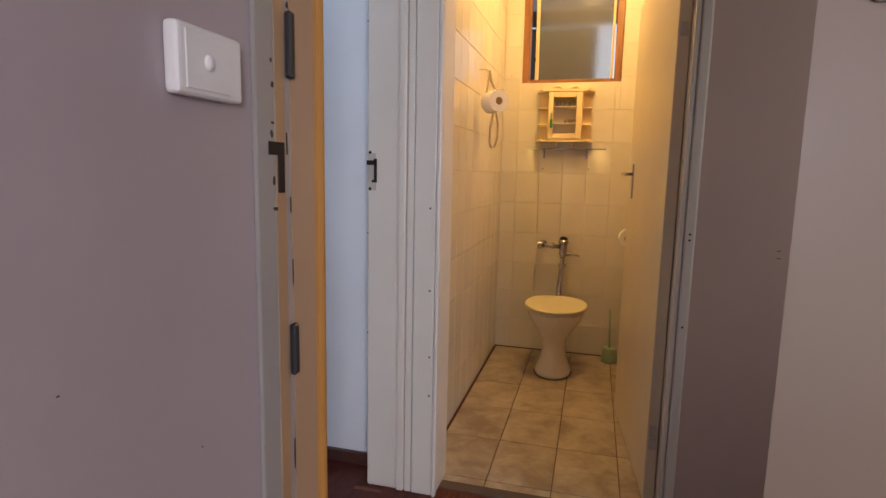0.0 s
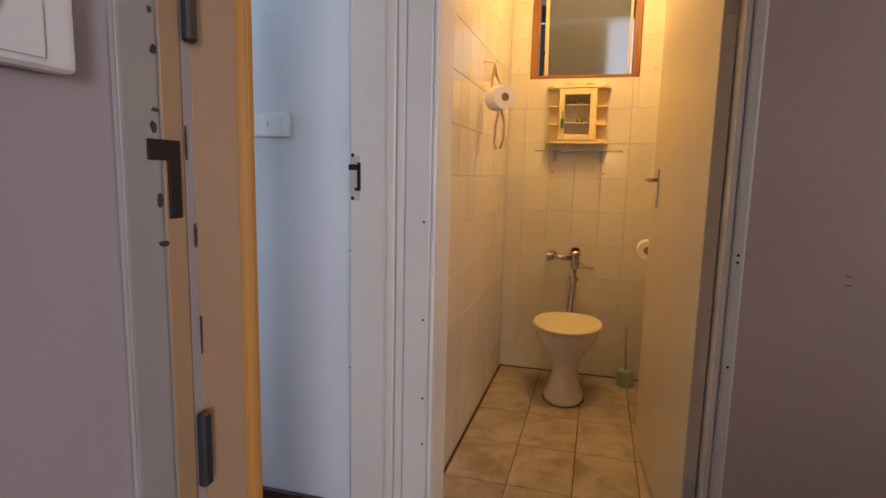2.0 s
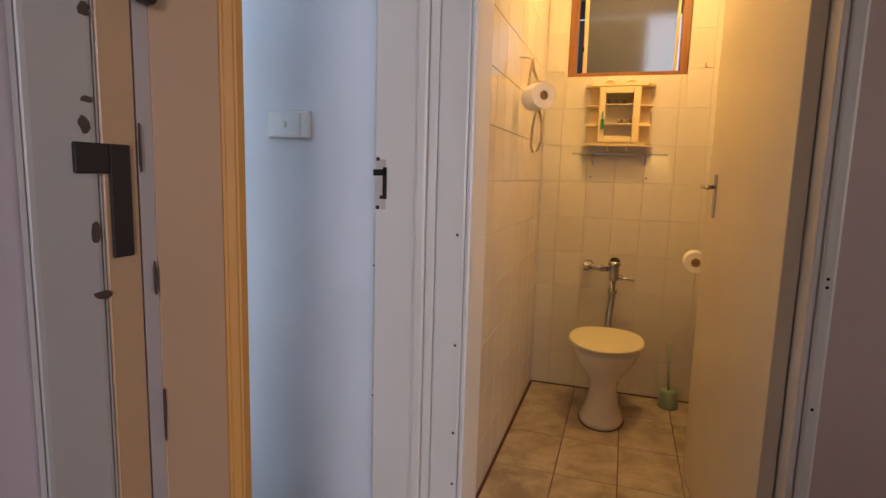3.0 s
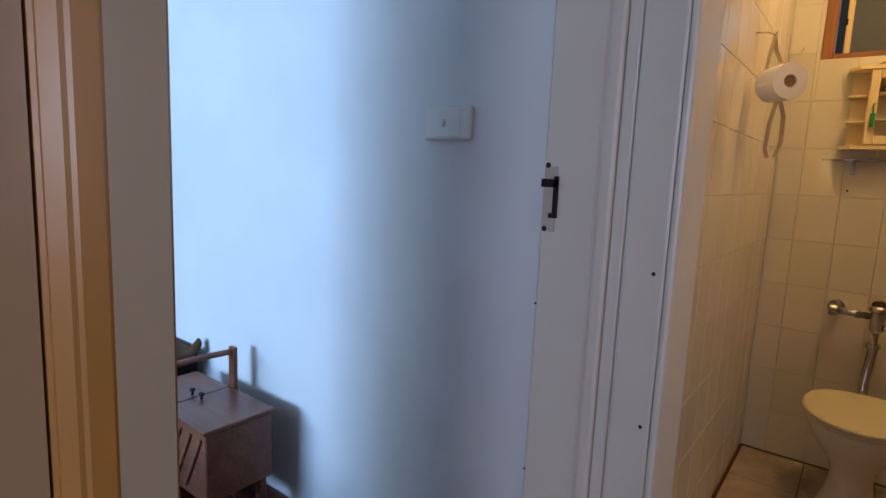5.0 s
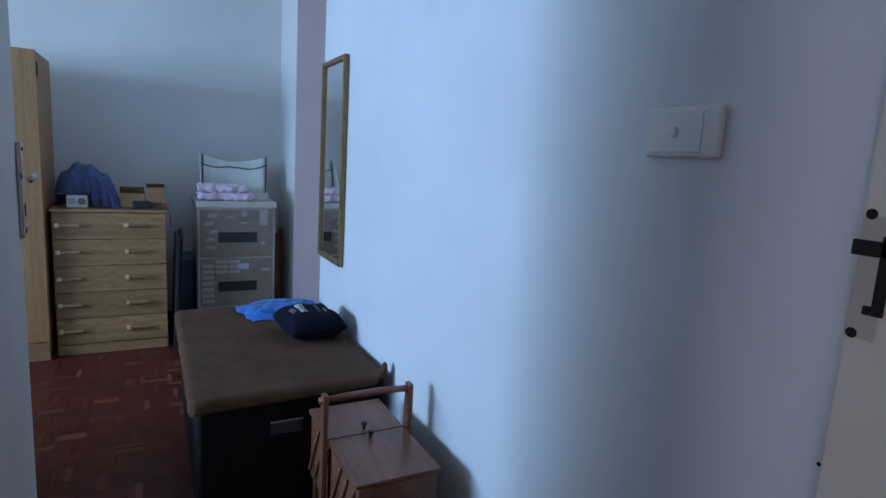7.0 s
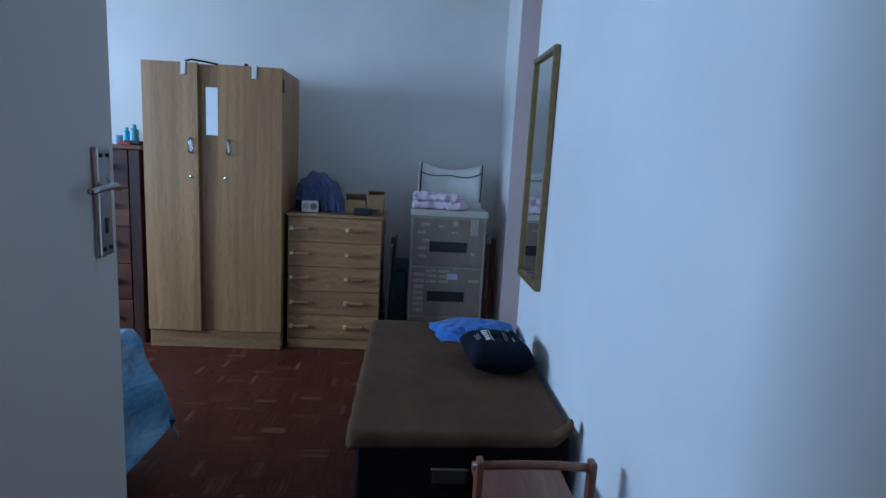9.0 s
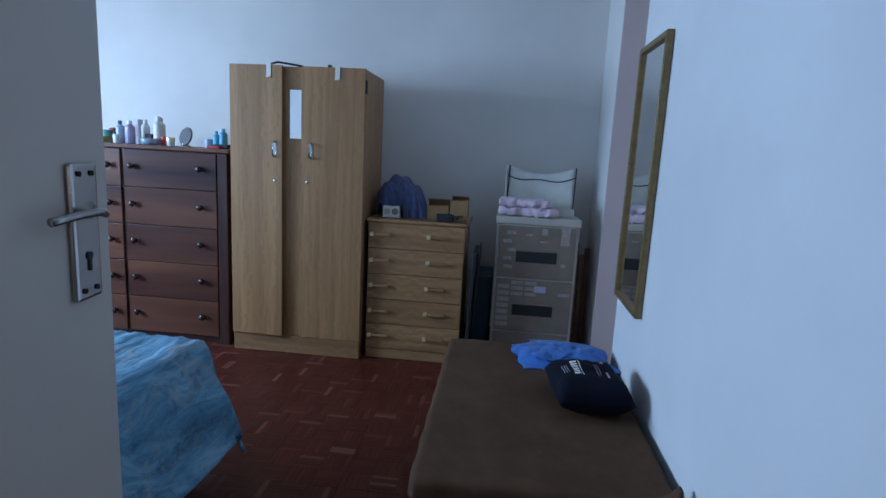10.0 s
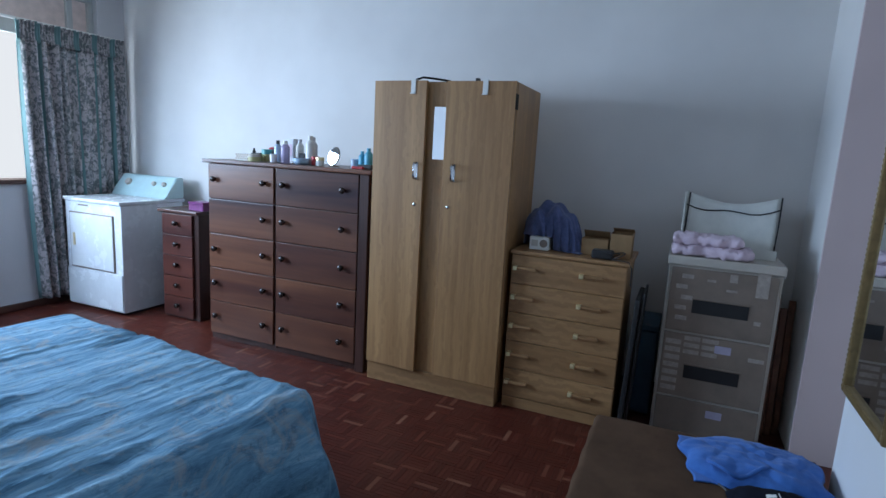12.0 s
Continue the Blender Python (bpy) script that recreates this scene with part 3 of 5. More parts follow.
def toilet_door():
    m = pose(1.450, 2.876, 0, 0, 0, 95.0)
    d = thing("toilet_door", "cream glossy painted toilet door standing open against the side wall", "door")
    leaf = part("leaf", bx(bmesh.new(), 0.0, 0.868, -0.02, 0.02, 0.012, 2.03, 0.002, 1, m), LEAF, d)
    p = bmesh.new()
    bx(p, 0.727, 0.757, 0.020, 0.026, 1.120, 1.283, 0.002, 2, m)
    part("handle_plate", p, CHROME, leaf)
    b = bmesh.new()
    tube(b, [m @ Vector(v) for v in ((0.742, 0.024, 1.236), (0.742, 0.066, 1.236), (0.727, 0.072, 1.236), (0.69, 0.072, 1.236), (0.635, 0.070, 1.234))], 0.0075, 12)
    part("lever_handle", b, CHROME, leaf, smooth=True)
    for z in (0.22, 0.27, 1.70):
        part("hinge", bx(bmesh.new(), -0.006, 0.0, -0.012, 0.014, z, z + 0.045, 0.001, 1, m), STEELTRIM, leaf)


toilet_door()


# ---- bedroom furniture ----


def knob(parent, x, y, z, r=0.021, mat=None):
    b = lathe(bmesh.new(), [(r * 0.55, 0), (r * 0.45, 0.012), (r * 0.9, 0.018), (r, 0.026), (r * 0.7, 0.034), (r * 0.2, 0.036)], (x, y, z), "x", 14)
    part("knob", b, mat or KNOB, parent, smooth=True)


def drawer_front(parent, x, y0, y1, z0, z1, mat, knobs=(), t=0.018):
    d = part("drawer", box(x - t, x, y0 + 0.003, y1 - 0.003, z0 + 0.003, z1 - 0.003, 0.003, 2), mat, parent)
    for y in knobs:
        knob(d, x, y, z0 + (z1 - z0) * 0.56)
    return d


def dresser():
    d = thing("double_dresser", "dark stained pine double dresser with ten drawers and black round knobs", "chest of drawers", (-3.45, -0.1, 0))
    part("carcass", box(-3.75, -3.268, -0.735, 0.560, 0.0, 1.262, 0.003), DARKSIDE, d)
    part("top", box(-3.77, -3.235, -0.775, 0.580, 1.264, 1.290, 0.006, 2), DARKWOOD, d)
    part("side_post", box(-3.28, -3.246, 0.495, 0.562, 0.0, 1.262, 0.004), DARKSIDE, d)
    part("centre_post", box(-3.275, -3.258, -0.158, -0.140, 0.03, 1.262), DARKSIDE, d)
    for r in range(5):
        z1 = 1.262 - r * 0.243
        drawer_front(d, -3.245, -0.728, -0.158, z1 - 0.243, z1, DARKWOOD, (-0.235,) if r == 1 else (-0.665, -0.235))
        drawer_front(d, -3.245, -0.140, 0.492, z1 - 0.243, z1, DARKWOOD, (-0.075, 0.385))


dresser()


def small_dresser():
    d = thing("small_dresser", "narrow dark stained pine chest with five drawers beside the dryer", "chest of drawers", (-3.6, -1.2, 0))
    part("carcass", box(-3.80, -3.47, -1.445, -1.065, 0, 0.846, 0.003), DARKSIDE, d)
    part("top", box(-3.82, -3.43, -1.46, -1.045, 0.848, 0.872, 0.005, 2), DARKWOOD, d)
    for r in range(5):
        z1 = 0.840 - r * 0.165
        drawer_front(d, -3.45, -1.435, -1.115, z1 - 0.165, z1, REDWOOD, (-1.275,))


small_dresser()


def wardrobe():
    d = thing("wardrobe", "light oak laminate wardrobe with two doors and a slim middle mirror", "wardrobe", (-3.45, 1.05, 0))
    part("carcass", box(-3.72, -3.235, 0.615, 1.452, 0.0, 1.804, 0.003), OAK, d)
    part("plinth", box(-3.234, -3.205, 0.615, 1.452, 0.0, 0.115, 0.003), OAKY, d)
    part("middle_panel", box(-3.234, -3.219, 0.935, 1.10, 0.118, 1.795, 0.002), OAK, d)
    part("slim_mirror", box(-3.2185, -3.214, 0.985, 1.062, 1.378, 1.668, 0.001), MIRROR, d, "slim unframed mirror strip")
    for y0, y1, hy, ly, tx in ((0.612, 0.950, 0.905, 0.905, 0.0), (1.062, 1.454, 1.125, 1.105, 0.0)):
        m = pose(0, 0, 0)
        if y0 < 0.7:
            m = Matrix.Translation((-3.216, 0.612, 0)) @ pose(0, 0, 0, 0, 0, -3.0) @ Matrix.Translation((3.216, -0.612, 0))
        door = part("door", bx(bmesh.new(), -3.216, -3.196, y0, y1, 0.118, 1.804, 0.002, 1, m), OAK, d)
        h = tube(bmesh.new(), [m @ Vector(v) for v in ((-3.196, hy, 1.355), (-3.172, hy, 1.352), (-3.165, hy, 1.335), (-3.165, hy, 1.285), (-3.172, hy, 1.268), (-3.196, hy, 1.265))], 0.006, 10)
        part("handle", h, CHROME, door, "chrome bow handle", smooth=True)
        part("handle_back", bx(bmesh.new(), -3.196, -3.193, hy - 0.012, hy + 0.012, 1.262, 1.358, 0.001, 1, m), CHROME, door)
        k = lathe(bmesh.new(), [(0.009, 0), (0.009, 0.004), (0.004, 0.006)], (-3.196, ly, 1.118), "x", 12, m=m)
        part("lock", k, CHROME, door)
        hk = bmesh.new()
        y = 0.868 if y0 < 0.7 else 1.285
        bx(hk, -3.1955, -3.190, y - 0.015, y + 0.015, 1.731, 1.809, 0.002, 1, m)
        bx(hk, -3.220, -3.190, y - 0.015, y + 0.015, 1.806, 1.812, 0.001, 1, m)
        bx(hk, -3.190, -3.180, y - 0.015, y + 0.015, 1.731, 1.737, 0.001, 1, m)
        part("over_door_hook", hk, WHITEP, door, "white plastic over-door hook")
    part("hinge_plate", box(-3.24, -3.19, 1.4545, 1.4575, 1.66, 1.74, 0.001), BLACKMETAL, d)


wardrobe()


def black_strap():
    t = thing("black_strap", "black strap lying along the top of the wardrobe", "strap", (-3.25, 0.95, 1.8))
    part("band", tube(bmesh.new(), [(-3.25, 0.84, 1.815), (-3.23, 0.90, 1.827), (-3.25, 0.98, 1.820), (-3.27, 1.05, 1.811)], 0.006, 8), BLACKFAB, t)
    part("buckle", box(-3.25, -3.22, 1.215, 1.235, 1.8045, 1.822, 0.003), BLACK, t)


black_strap()


def oak_chest():
    d = thing("oak_chest", "light oak laminate chest of drawers with brass-tipped bar pulls", "chest of drawers", (-3.6, 1.75, 0))
    part("carcass", box(-3.72, -3.277, 1.478, 2.092, 0.0, 0.893, 0.002), OAK, d)
    part("top", box(-3.73, -3.250, 1.472, 2.108, 0.895, 0.913, 0.003), OAKY, d)
    edges = (0.891, 0.727, 0.562, 0.397, 0.232, 0.067)
    for z1, z0 in zip(edges, edges[1:]):
        dr = part("drawer", box(-3.276, -3.258, 1.482, 2.090, z0 + 0.002, z1 - 0.002, 0.003), OAKY, d)
        for y in (1.57, 1.93):
            zc = z0 + (z1 - z0) * 0.55
            b = bmesh.new()
            bx(b, -3.248, -3.232, y - 0.055, y + 0.055, zc - 0.009, zc + 0.009, 0.005, 2)
            bx(b, -3.258, -3.247, y + 0.03, y + 0.045, zc - 0.006, zc + 0.006)
            pull = part("pull", b, OAKY, dr)
            part("tip", box(-3.258, -3.228, y - 0.074, y - 0.050, zc - 0.012, zc + 0.012, 0.003), BRASSY, pull)
    part("plinth", box(-3.276, -3.264, 1.482, 2.090, 0.0, 0.062, 0.002), OAKY, d)


oak_chest()


def filing_cabinet():
    d = thing("filing_cabinet", "taupe steel filing cabinet with drawers covered in worn stickers", "filing cabinet", (-3.6, 2.54, 0))
    part("body", box(-3.86, -3.392, 2.283, 2.800, 0.0, 0.918, 0.004, 2), STEELTRIM, d)
    part("top_lip", box(-3.87, -3.372, 2.276, 2.808, 0.920, 0.968, 0.010, 3), STEELTRIM, d)
    r = random.Random(7)
    for k, (z0, z1) in enumerate(((0.575, 0.908), (0.222, 0.562), (0.01, 0.208))):
        dr = part("drawer", box(-3.391, -3.378, 2.300, 2.783, z0, z1, 0.003, 2), GREYSTEEL, d)
        if k < 2:
            zc = 0.715 if k == 0 else 0.365
            part("handle_recess", box(-3.378, -3.3755, 2.415, 2.672, zc - 0.036, zc + 0.036, 0.001), BLACK, dr)
            part("handle_lip", box(-3.378, -3.367, 2.41, 2.677, zc + 0.036, zc + 0.044, 0.002), GREYSTEEL, dr)
        spots = []
        if k == 0:
            spots = [(2.325 + r.random() * 0.05, z0 + 0.06 + i * 0.055, 0.055, 0.022) for i in range(5)] + [(2.47, 0.85, 0.04, 0.012), (2.57, 0.86, 0.035, 0.04), (2.56, 0.81, 0.05, 0.012), (2.69, 0.80, 0.055, 0.14), (2.70, 0.66, 0.03, 0.02)]
        elif k == 1:
            spots = [(2.312, 0.25 + i * 0.042, 0.075, 0.026) for i in range(7)] + [(2.40 + c * 0.085, 0.46 + i * 0.036, 0.075, 0.022) for c in range(2) for i in range(3)] + [(2.70, 0.47, 0.07, 0.02), (2.57, 0.44, 0.0, 0.0)]
        for y, z, w, h in spots:
            if w:
                part("sticker", box(-3.3785, -3.3765, y, y + w, z, z + h, 0.0005), STICKER, dr)
        part("lilac_label", box(-3.3785, -3.376, 2.545, 2.62, z1 - 0.075, z1 - 0.035, 0.0005), LILACSTICK, dr) if k else None


filing_cabinet()


def bag():
    t = thing("white_bag", "white cloth bag with black piping standing on the filing cabinet", "bag", (-3.6, 2.55, 0.97))

    def f(u, v):
        x = -3.66 - 0.05 * v + 0.02 * math.sin(6 * u + 3 * v)
        sag = 0.05 * math.sin(math.pi * u) * v
        return Vector((x, 2.325 + 0.45 * u + 0.01 * v, 0.972 + (0.31 - sag) * v))
    part("back_panel", sheet(bmesh.new(), 16, 10, f), WHITEBAG, t, thick=0.006, smooth=True)
    part("side_panel", sheet(bmesh.new(), 6, 10, lambda u, v: Vector((-3.66 - 0.05 * v + 0.17 * u * (1 - 0.8 * v), 2.33 - 0.01 * u, 0.972 + 0.31 * v))), WHITEBAG, t, thick=0.006)
    part("front_panel", sheet(bmesh.new(), 12, 6, lambda u, v: Vector((-3.50 - 0.03 * math.sin(3 * u), 2.33 + 0.44 * u, 0.972 + 0.05 * v))), WHITEBAG, t, thick=0.006)
    part("piping", tube(bmesh.new(), [f(k / 10, 0.78) + Vector((0.008, 0, -0.01 * math.sin(k))) for k in range(11)], 0.004, 6), BLACK, t)
    part("piping", tube(bmesh.new(), [f(0.02, k / 6) + Vector((0.01, 0, 0)) for k in range(7)], 0.004, 6), BLACK, t)
    part("piping", tube(bmesh.new(), [f(1, k / 6) + Vector((0.01, 0, 0)) for k in range(7)], 0.004, 6), BLACK, t)


bag()


def crumpled(name, label, cat, cx, cy, z, rx, ry, h, mat, seed, nu=46, nv=46, power=2.6, rough=0.16, rot=0.0):
    """A heap of cloth lying on something: a low dome with folds and an uneven outline."""
    t = thing(name, label, cat, (cx, cy, z))
    ca, sa = math.cos(rot), math.sin(rot)

    def f(u, v):
        a, b = 2 * u - 1, 2 * v - 1
        n = noise.noise(Vector((a * 2 + seed, b * 2, 0.3))) * 0.15
        r = (abs(a) ** power + abs(b) ** power) ** (1 / power)
        e = max(0.0, 1 - r ** 3.2)
        fold = abs(noise.noise(Vector((a * 2.6 + seed, b * 4.2, 1.7)))) + 0.5 * abs(noise.noise(Vector((a * 6 + seed, b * 8, 4.7))))
        zz = (h * (e ** 0.42) * (0.62 + rough * 3.6 * fold + 0.22 * noise.noise(Vector((a * 1.4 + seed, b * 1.4, 8))))) if e > 0 else 0.0
        s = 1 + n
        x, y = a * rx * s, b * ry * s
        return Vector((cx + ca * x - sa * y, cy + sa * x + ca * y, z + 0.003 + zz))
    part("cloth", sheet(bmesh.new(), 60, 60, f), mat, t, smooth=True, thick=0.004)
    return t


def folded_towel():
    t = thing("pink_towel", "folded pale pink towel lying on the steel filing cabinet", "towel", (-3.46, 2.47, 0.969))
    for k, (cy, z0, lx, ly, h) in enumerate(((2.475, 0.969, 0.110, 0.190, 0.058), (2.450, 1.022, 0.100, 0.165, 0.056))):
        def f(u, v, cy=cy, z0=z0, lx=lx, ly=ly, h=h, k=k):
            a, b = 2 * math.pi * u, 2 * v - 1
            end = max(0.0, 1 - abs(b) ** 9) ** 0.5
            n = noise.noise(Vector((math.cos(a) * 1.3, b * 3.2, k * 3.0))) * 0.34
            x = math.copysign(abs(math.cos(a)) ** 0.55, math.cos(a)) * lx * (0.72 + 0.28 * end) * (1 + n * 0.6)
            z = math.copysign(abs(math.sin(a)) ** 0.60, math.sin(a)) * h * 0.5 * (0.35 + 0.65 * end) * (1 + (n * 1.1 if math.sin(a) > 0 else 0))
            fold = 0.012 * noise.noise(Vector((math.cos(a) * 3, b * 9, k * 5.0 + 1)))
            return Vector((-3.475 + x + 0.012 * math.sin(b * 4), cy + b * ly, z0 + h * 0.5 + z + fold))
        part("folded_layer", sheet(bmesh.new(), 36, 50, f), PINKTOWEL, t, smooth=True)


folded_towel()


def draped_towel():
    t = thing("blue_towel", "dark blue towel draped over a small white radio", "towel", (-3.50, 1.66, 0.93))

    def f(u, v):
        a, b = 2 * u - 1, 2 * v - 1
        r = (abs(a) ** 3.4 + abs(b) ** 3.4) ** (1 / 3.4)
        e = max(0.0, 1 - r ** 4)
        top = 0.245 - 0.05 * b * b - 0.085 * max(0, b) ** 2 - 0.03 * max(0, a)
        low = 0.075 if (b < 0.1 and a > 0) else 0.004
        wave = 0.012 * math.sin(11 * b + 3 * a) + 0.035 * noise.noise(Vector((a * 1.6, b * 2.0, 2.2)))
        z = low + (top - low) * e ** 0.36 + wave * min(1, e * 3)
        ridge = 0.010 * math.sin(19 * (a - b) + 4 * noise.noise(Vector((a, b, 5)))) * (1 - e)
        return Vector((-3.49 + (0.125 + 0.02 * b) * a + ridge, 1.652 + 0.165 * b + 0.02 * a + ridge, 0.915 + z))
    part("cloth", sheet(bmesh.new(), 60, 60, f), DENIMTOWEL, t, smooth=True, thick=0.005)


draped_towel()


def radio():
    t = thing("radio", "small white radio half covered by a blue towel", "radio", (-3.40, 1.6, 0.914))
    part("case", box(-3.47, -3.345, 1.550, 1.660, 0.914, 0.988, 0.006, 2), WHITEP, t)
    part("speaker", lathe(bmesh.new(), [(0.022, 0), (0.022, 0.003), (0.01, 0.004)], (-3.345, 1.630, 0.953), "x", 20), GREYSTEEL, t)
    part("dial", box(-3.3448, -3.342, 1.562, 1.598, 0.935, 0.970, 0.001), STEELTRIM, t)


radio()


def cardboard(x0, x1, y0, y1, z, h, flap):
    t = thing("cardboard_box", "small open brown cardboard box on the oak chest", "box", ((x0 + x1) / 2, (y0 + y1) / 2, z), "boxes on the oak chest")
    for q in ((x0, x0 + 0.004, y0, y1), (x1 - 0.004, x1, y0, y1), (x0 + 0.004, x1 - 0.004, y0, y0 + 0.004), (x0 + 0.004, x1 - 0.004, y1 - 0.004, y1)):
        part("side", box(*q, z + 0.003, z + h), CARDBOARD, t)
    part("bottom", box(x0, x1, y0, y1, z, z + 0.003), CARDBOARD, t)
    m = Matrix.Translation((x0, 0, z + h)) @ pose(0, 0, 0, 0, -flap, 0) @ Matrix.Translation((-x0, 0, -z - h))
    part("flap", bx(bmesh.new(), x0 - 0.001, x0 + 0.06, y0, y1, z + h, z + h + 0.003, 0, 1, m), CARDBOARD, t)


cardboard(-3.48, -3.38, 1.83, 1.97, 0.914, 0.09, 40)
cardboard(-3.52, -3.38, 1.98, 2.09, 0.914, 0.13, 20)


def cable():
    t = thing("adapter_cable", "black power adapter with a coiled cable on the oak chest", "cable", (-3.31, 1.93, 0.914))
    part("adapter", box(-3.35, -3.28, 1.90, 2.01, 0.914, 0.962, 0.014, 3), BLACK, t)
    pts = [(-3.31 + 0.035 * math.sin(k * 0.7), 1.97 + 0.045 * math.cos(k * 0.7) + k * 0.003, 0.92 + 0.035 * abs(math.sin(k * 0.45))) for k in range(22)]
    part("cord", tube(bmesh.new(), pts + [(-3.245, 2.095, 0.922), (-3.238, 2.113, 0.89), (-3.245, 2.116, 0.80)], 0.003, 6), BLACK, t)


cable()


def black_board():
    t = thing("folded_board", "black folded board leaning beside the oak chest", "board", (-3.40, 2.14, 0))
    m = Matrix.Translation((-3.39, 2.135, 0)) @ pose(0, 0, 0, -2, 0, 0)
    part("panel", bx(bmesh.new(), -0.18, 0.17, -0.012, 0.012, 0.0, 0.74, 0.006, 2, m), BLACK, t)
    part("panel", bx(bmesh.new(), -0.16, 0.12, 0.016, 0.030, 0.0, 0.765, 0.006, 2, m), BLACK, t)


black_board()


def bin_():
    t = thing("storage_tub", "dark teal plastic tub between the chest and the filing cabinet", "tub", (-3.65, 2.2, 0))
    b = bmesh.new()
    bx(b, -3.85, -3.55, 2.155, 2.272, 0.0, 0.50, 0.02, 3)
    part("body", b, TEALBIN, t)
    part("lid", box(-3.86, -3.54, 2.150, 2.275, 0.501, 0.535, 0.008, 2), TEALBIN, t)


bin_()


def planks():
    for k, (y, h) in enumerate(((2.835, 0.78), (2.875, 0.70), (2.915, 0.74))):
        t = thing("wooden_plank", "dark reddish wooden plank leaning in the corner by the filing cabinet", "plank", (-3.7, y, 0), "planks in the corner")
        m = Matrix.Translation((-3.62 - 0.03 * k, y, 0)) @ pose(0, 0, 0, 0, -6, 0)
        part("board", bx(bmesh.new(), -0.012, 0.012, -0.016, 0.016, 0.003, h, 0.003, 1, m), TEAK, t)


planks()


def dryer():
    t = thing("clothes_dryer", "white enamel clothes dryer with a pale teal control panel", "dryer", (-3.5, -1.97, 0))
    part("body", box(-3.84, -3.262, -2.30, -1.645, 0.02, 0.878, 0.008, 2), ENAMEL, t)
    part("top", box(-3.86, -3.245, -2.31, -1.637, 0.880, 0.908, 0.008, 3), ENAMEL, t)
    part("front_skirt", box(-3.261, -3.252, -2.295, -1.65, 0.03, 0.33, 0.004), ENAMEL, t)
    door = part("door", box(-3.261, -3.248, -2.235, -1.735, 0.345, 0.785, 0.010, 3), ENAMEL, t)
    part("door_gap", box(-3.2625, -3.2515, -2.243, -1.727, 0.337, 0.793, 0.004), GREYSTEEL, t)
    part("door_handle", box(-3.248, -3.240, -2.195, -2.170, 0.52, 0.62, 0.003), BRASSY, door)
    part("badge", box(-3.261, -3.258, -2.14, -2.02, 0.845, 0.857, 0.001), GREYSTEEL, t)
    part("rear_feet", box(-3.80, -3.30, -2.28, -1.66, 0, 0.019), BLACK, t)
    c = bmesh.new()
    prof = [(-3.86, 0.909), (-3.66, 0.909), (-3.70, 0.95), (-3.79, 1.085), (-3.86, 1.085)]
    a = [c.verts.new((x, -2.30, z)) for x, z in prof]
    b = [c.verts.new((x, -1.645, z)) for x, z in prof]
    c.faces.new(a[::-1]), c.faces.new(b)
    for i in range(5):
        c.faces.new((a[i], a[(i + 1) % 5], b[(i + 1) % 5], b[i]))
    bmesh.ops.bevel(c, geom=c.edges[:], offset=0.008, segments=2, affect="EDGES")
    con = part("console", c, PANEL_TEAL, t, "pale teal sloping control panel")
    for y, r in ((-2.17, 0.032), (-1.86, 0.020), (-1.74, 0.020)):
        k = lathe(bmesh.new(), [(r, 0), (r * 0.9, 0.02), (r * 0.5, 0.024)], (0, 0, 0), "z", 20, m=Matrix.Translation((-3.745, y, 1.02)) @ pose(0, 0, 0, 0, 56, 0))
        part("control_knob", k, STEELTRIM, con, smooth=False)


dryer()


def curtain():
    t = thing("curtain", "teal and grey patterned curtain drawn to one side of the window", "curtain", (-3.4, -2.4, 0))
    r = random.Random(2)
    ph = [r.uniform(-0.5, 0.5) for _ in range(40)]

    def f(u, v):
        z = 0.07 + 2.02 * v
        x0, x1 = -3.87, -3.035 - 0.05 * (1 - v) ** 1.5
        w = x0 + (x1 - x0) * u
        a = 24 * math.pi * u + 1.2 * math.sin(5 * u) + 0.6 * math.sin(3 * v + 9 * u)
        amp = 0.030 + 0.012 * math.sin(7 * u + 2) - 0.008 * v
        return Vector((w + 0.010 * math.cos(a * 0.5 + 2 * v), SOUTH + 0.085 + amp * math.sin(a) + 0.012 * math.sin(17 * u + 2 * v), z))
    part("drape", sheet(bmesh.new(), 280, 24, f, True), CURTAIN, t, smooth=True, thick=0.002)

    def g(u, v):
        a = 76 * math.pi * u + 2 * math.sin(9 * u)
        fl = 0.009 + 0.010 * abs(v - 0.45) * 2
        return Vector((-3.88 + 0.86 * u, SOUTH + 0.092 + fl * math.sin(a) + 0.008 * math.sin(23 * u), 2.075 + 0.15 * v + 0.004 * math.sin(a * 0.5) + 0.003 * math.sin(31 * u)))
    part("pleated_heading", sheet(bmesh.new(), 320, 8, g, True), CURTAIN, t, smooth=True, thick=0.003)


curtain()


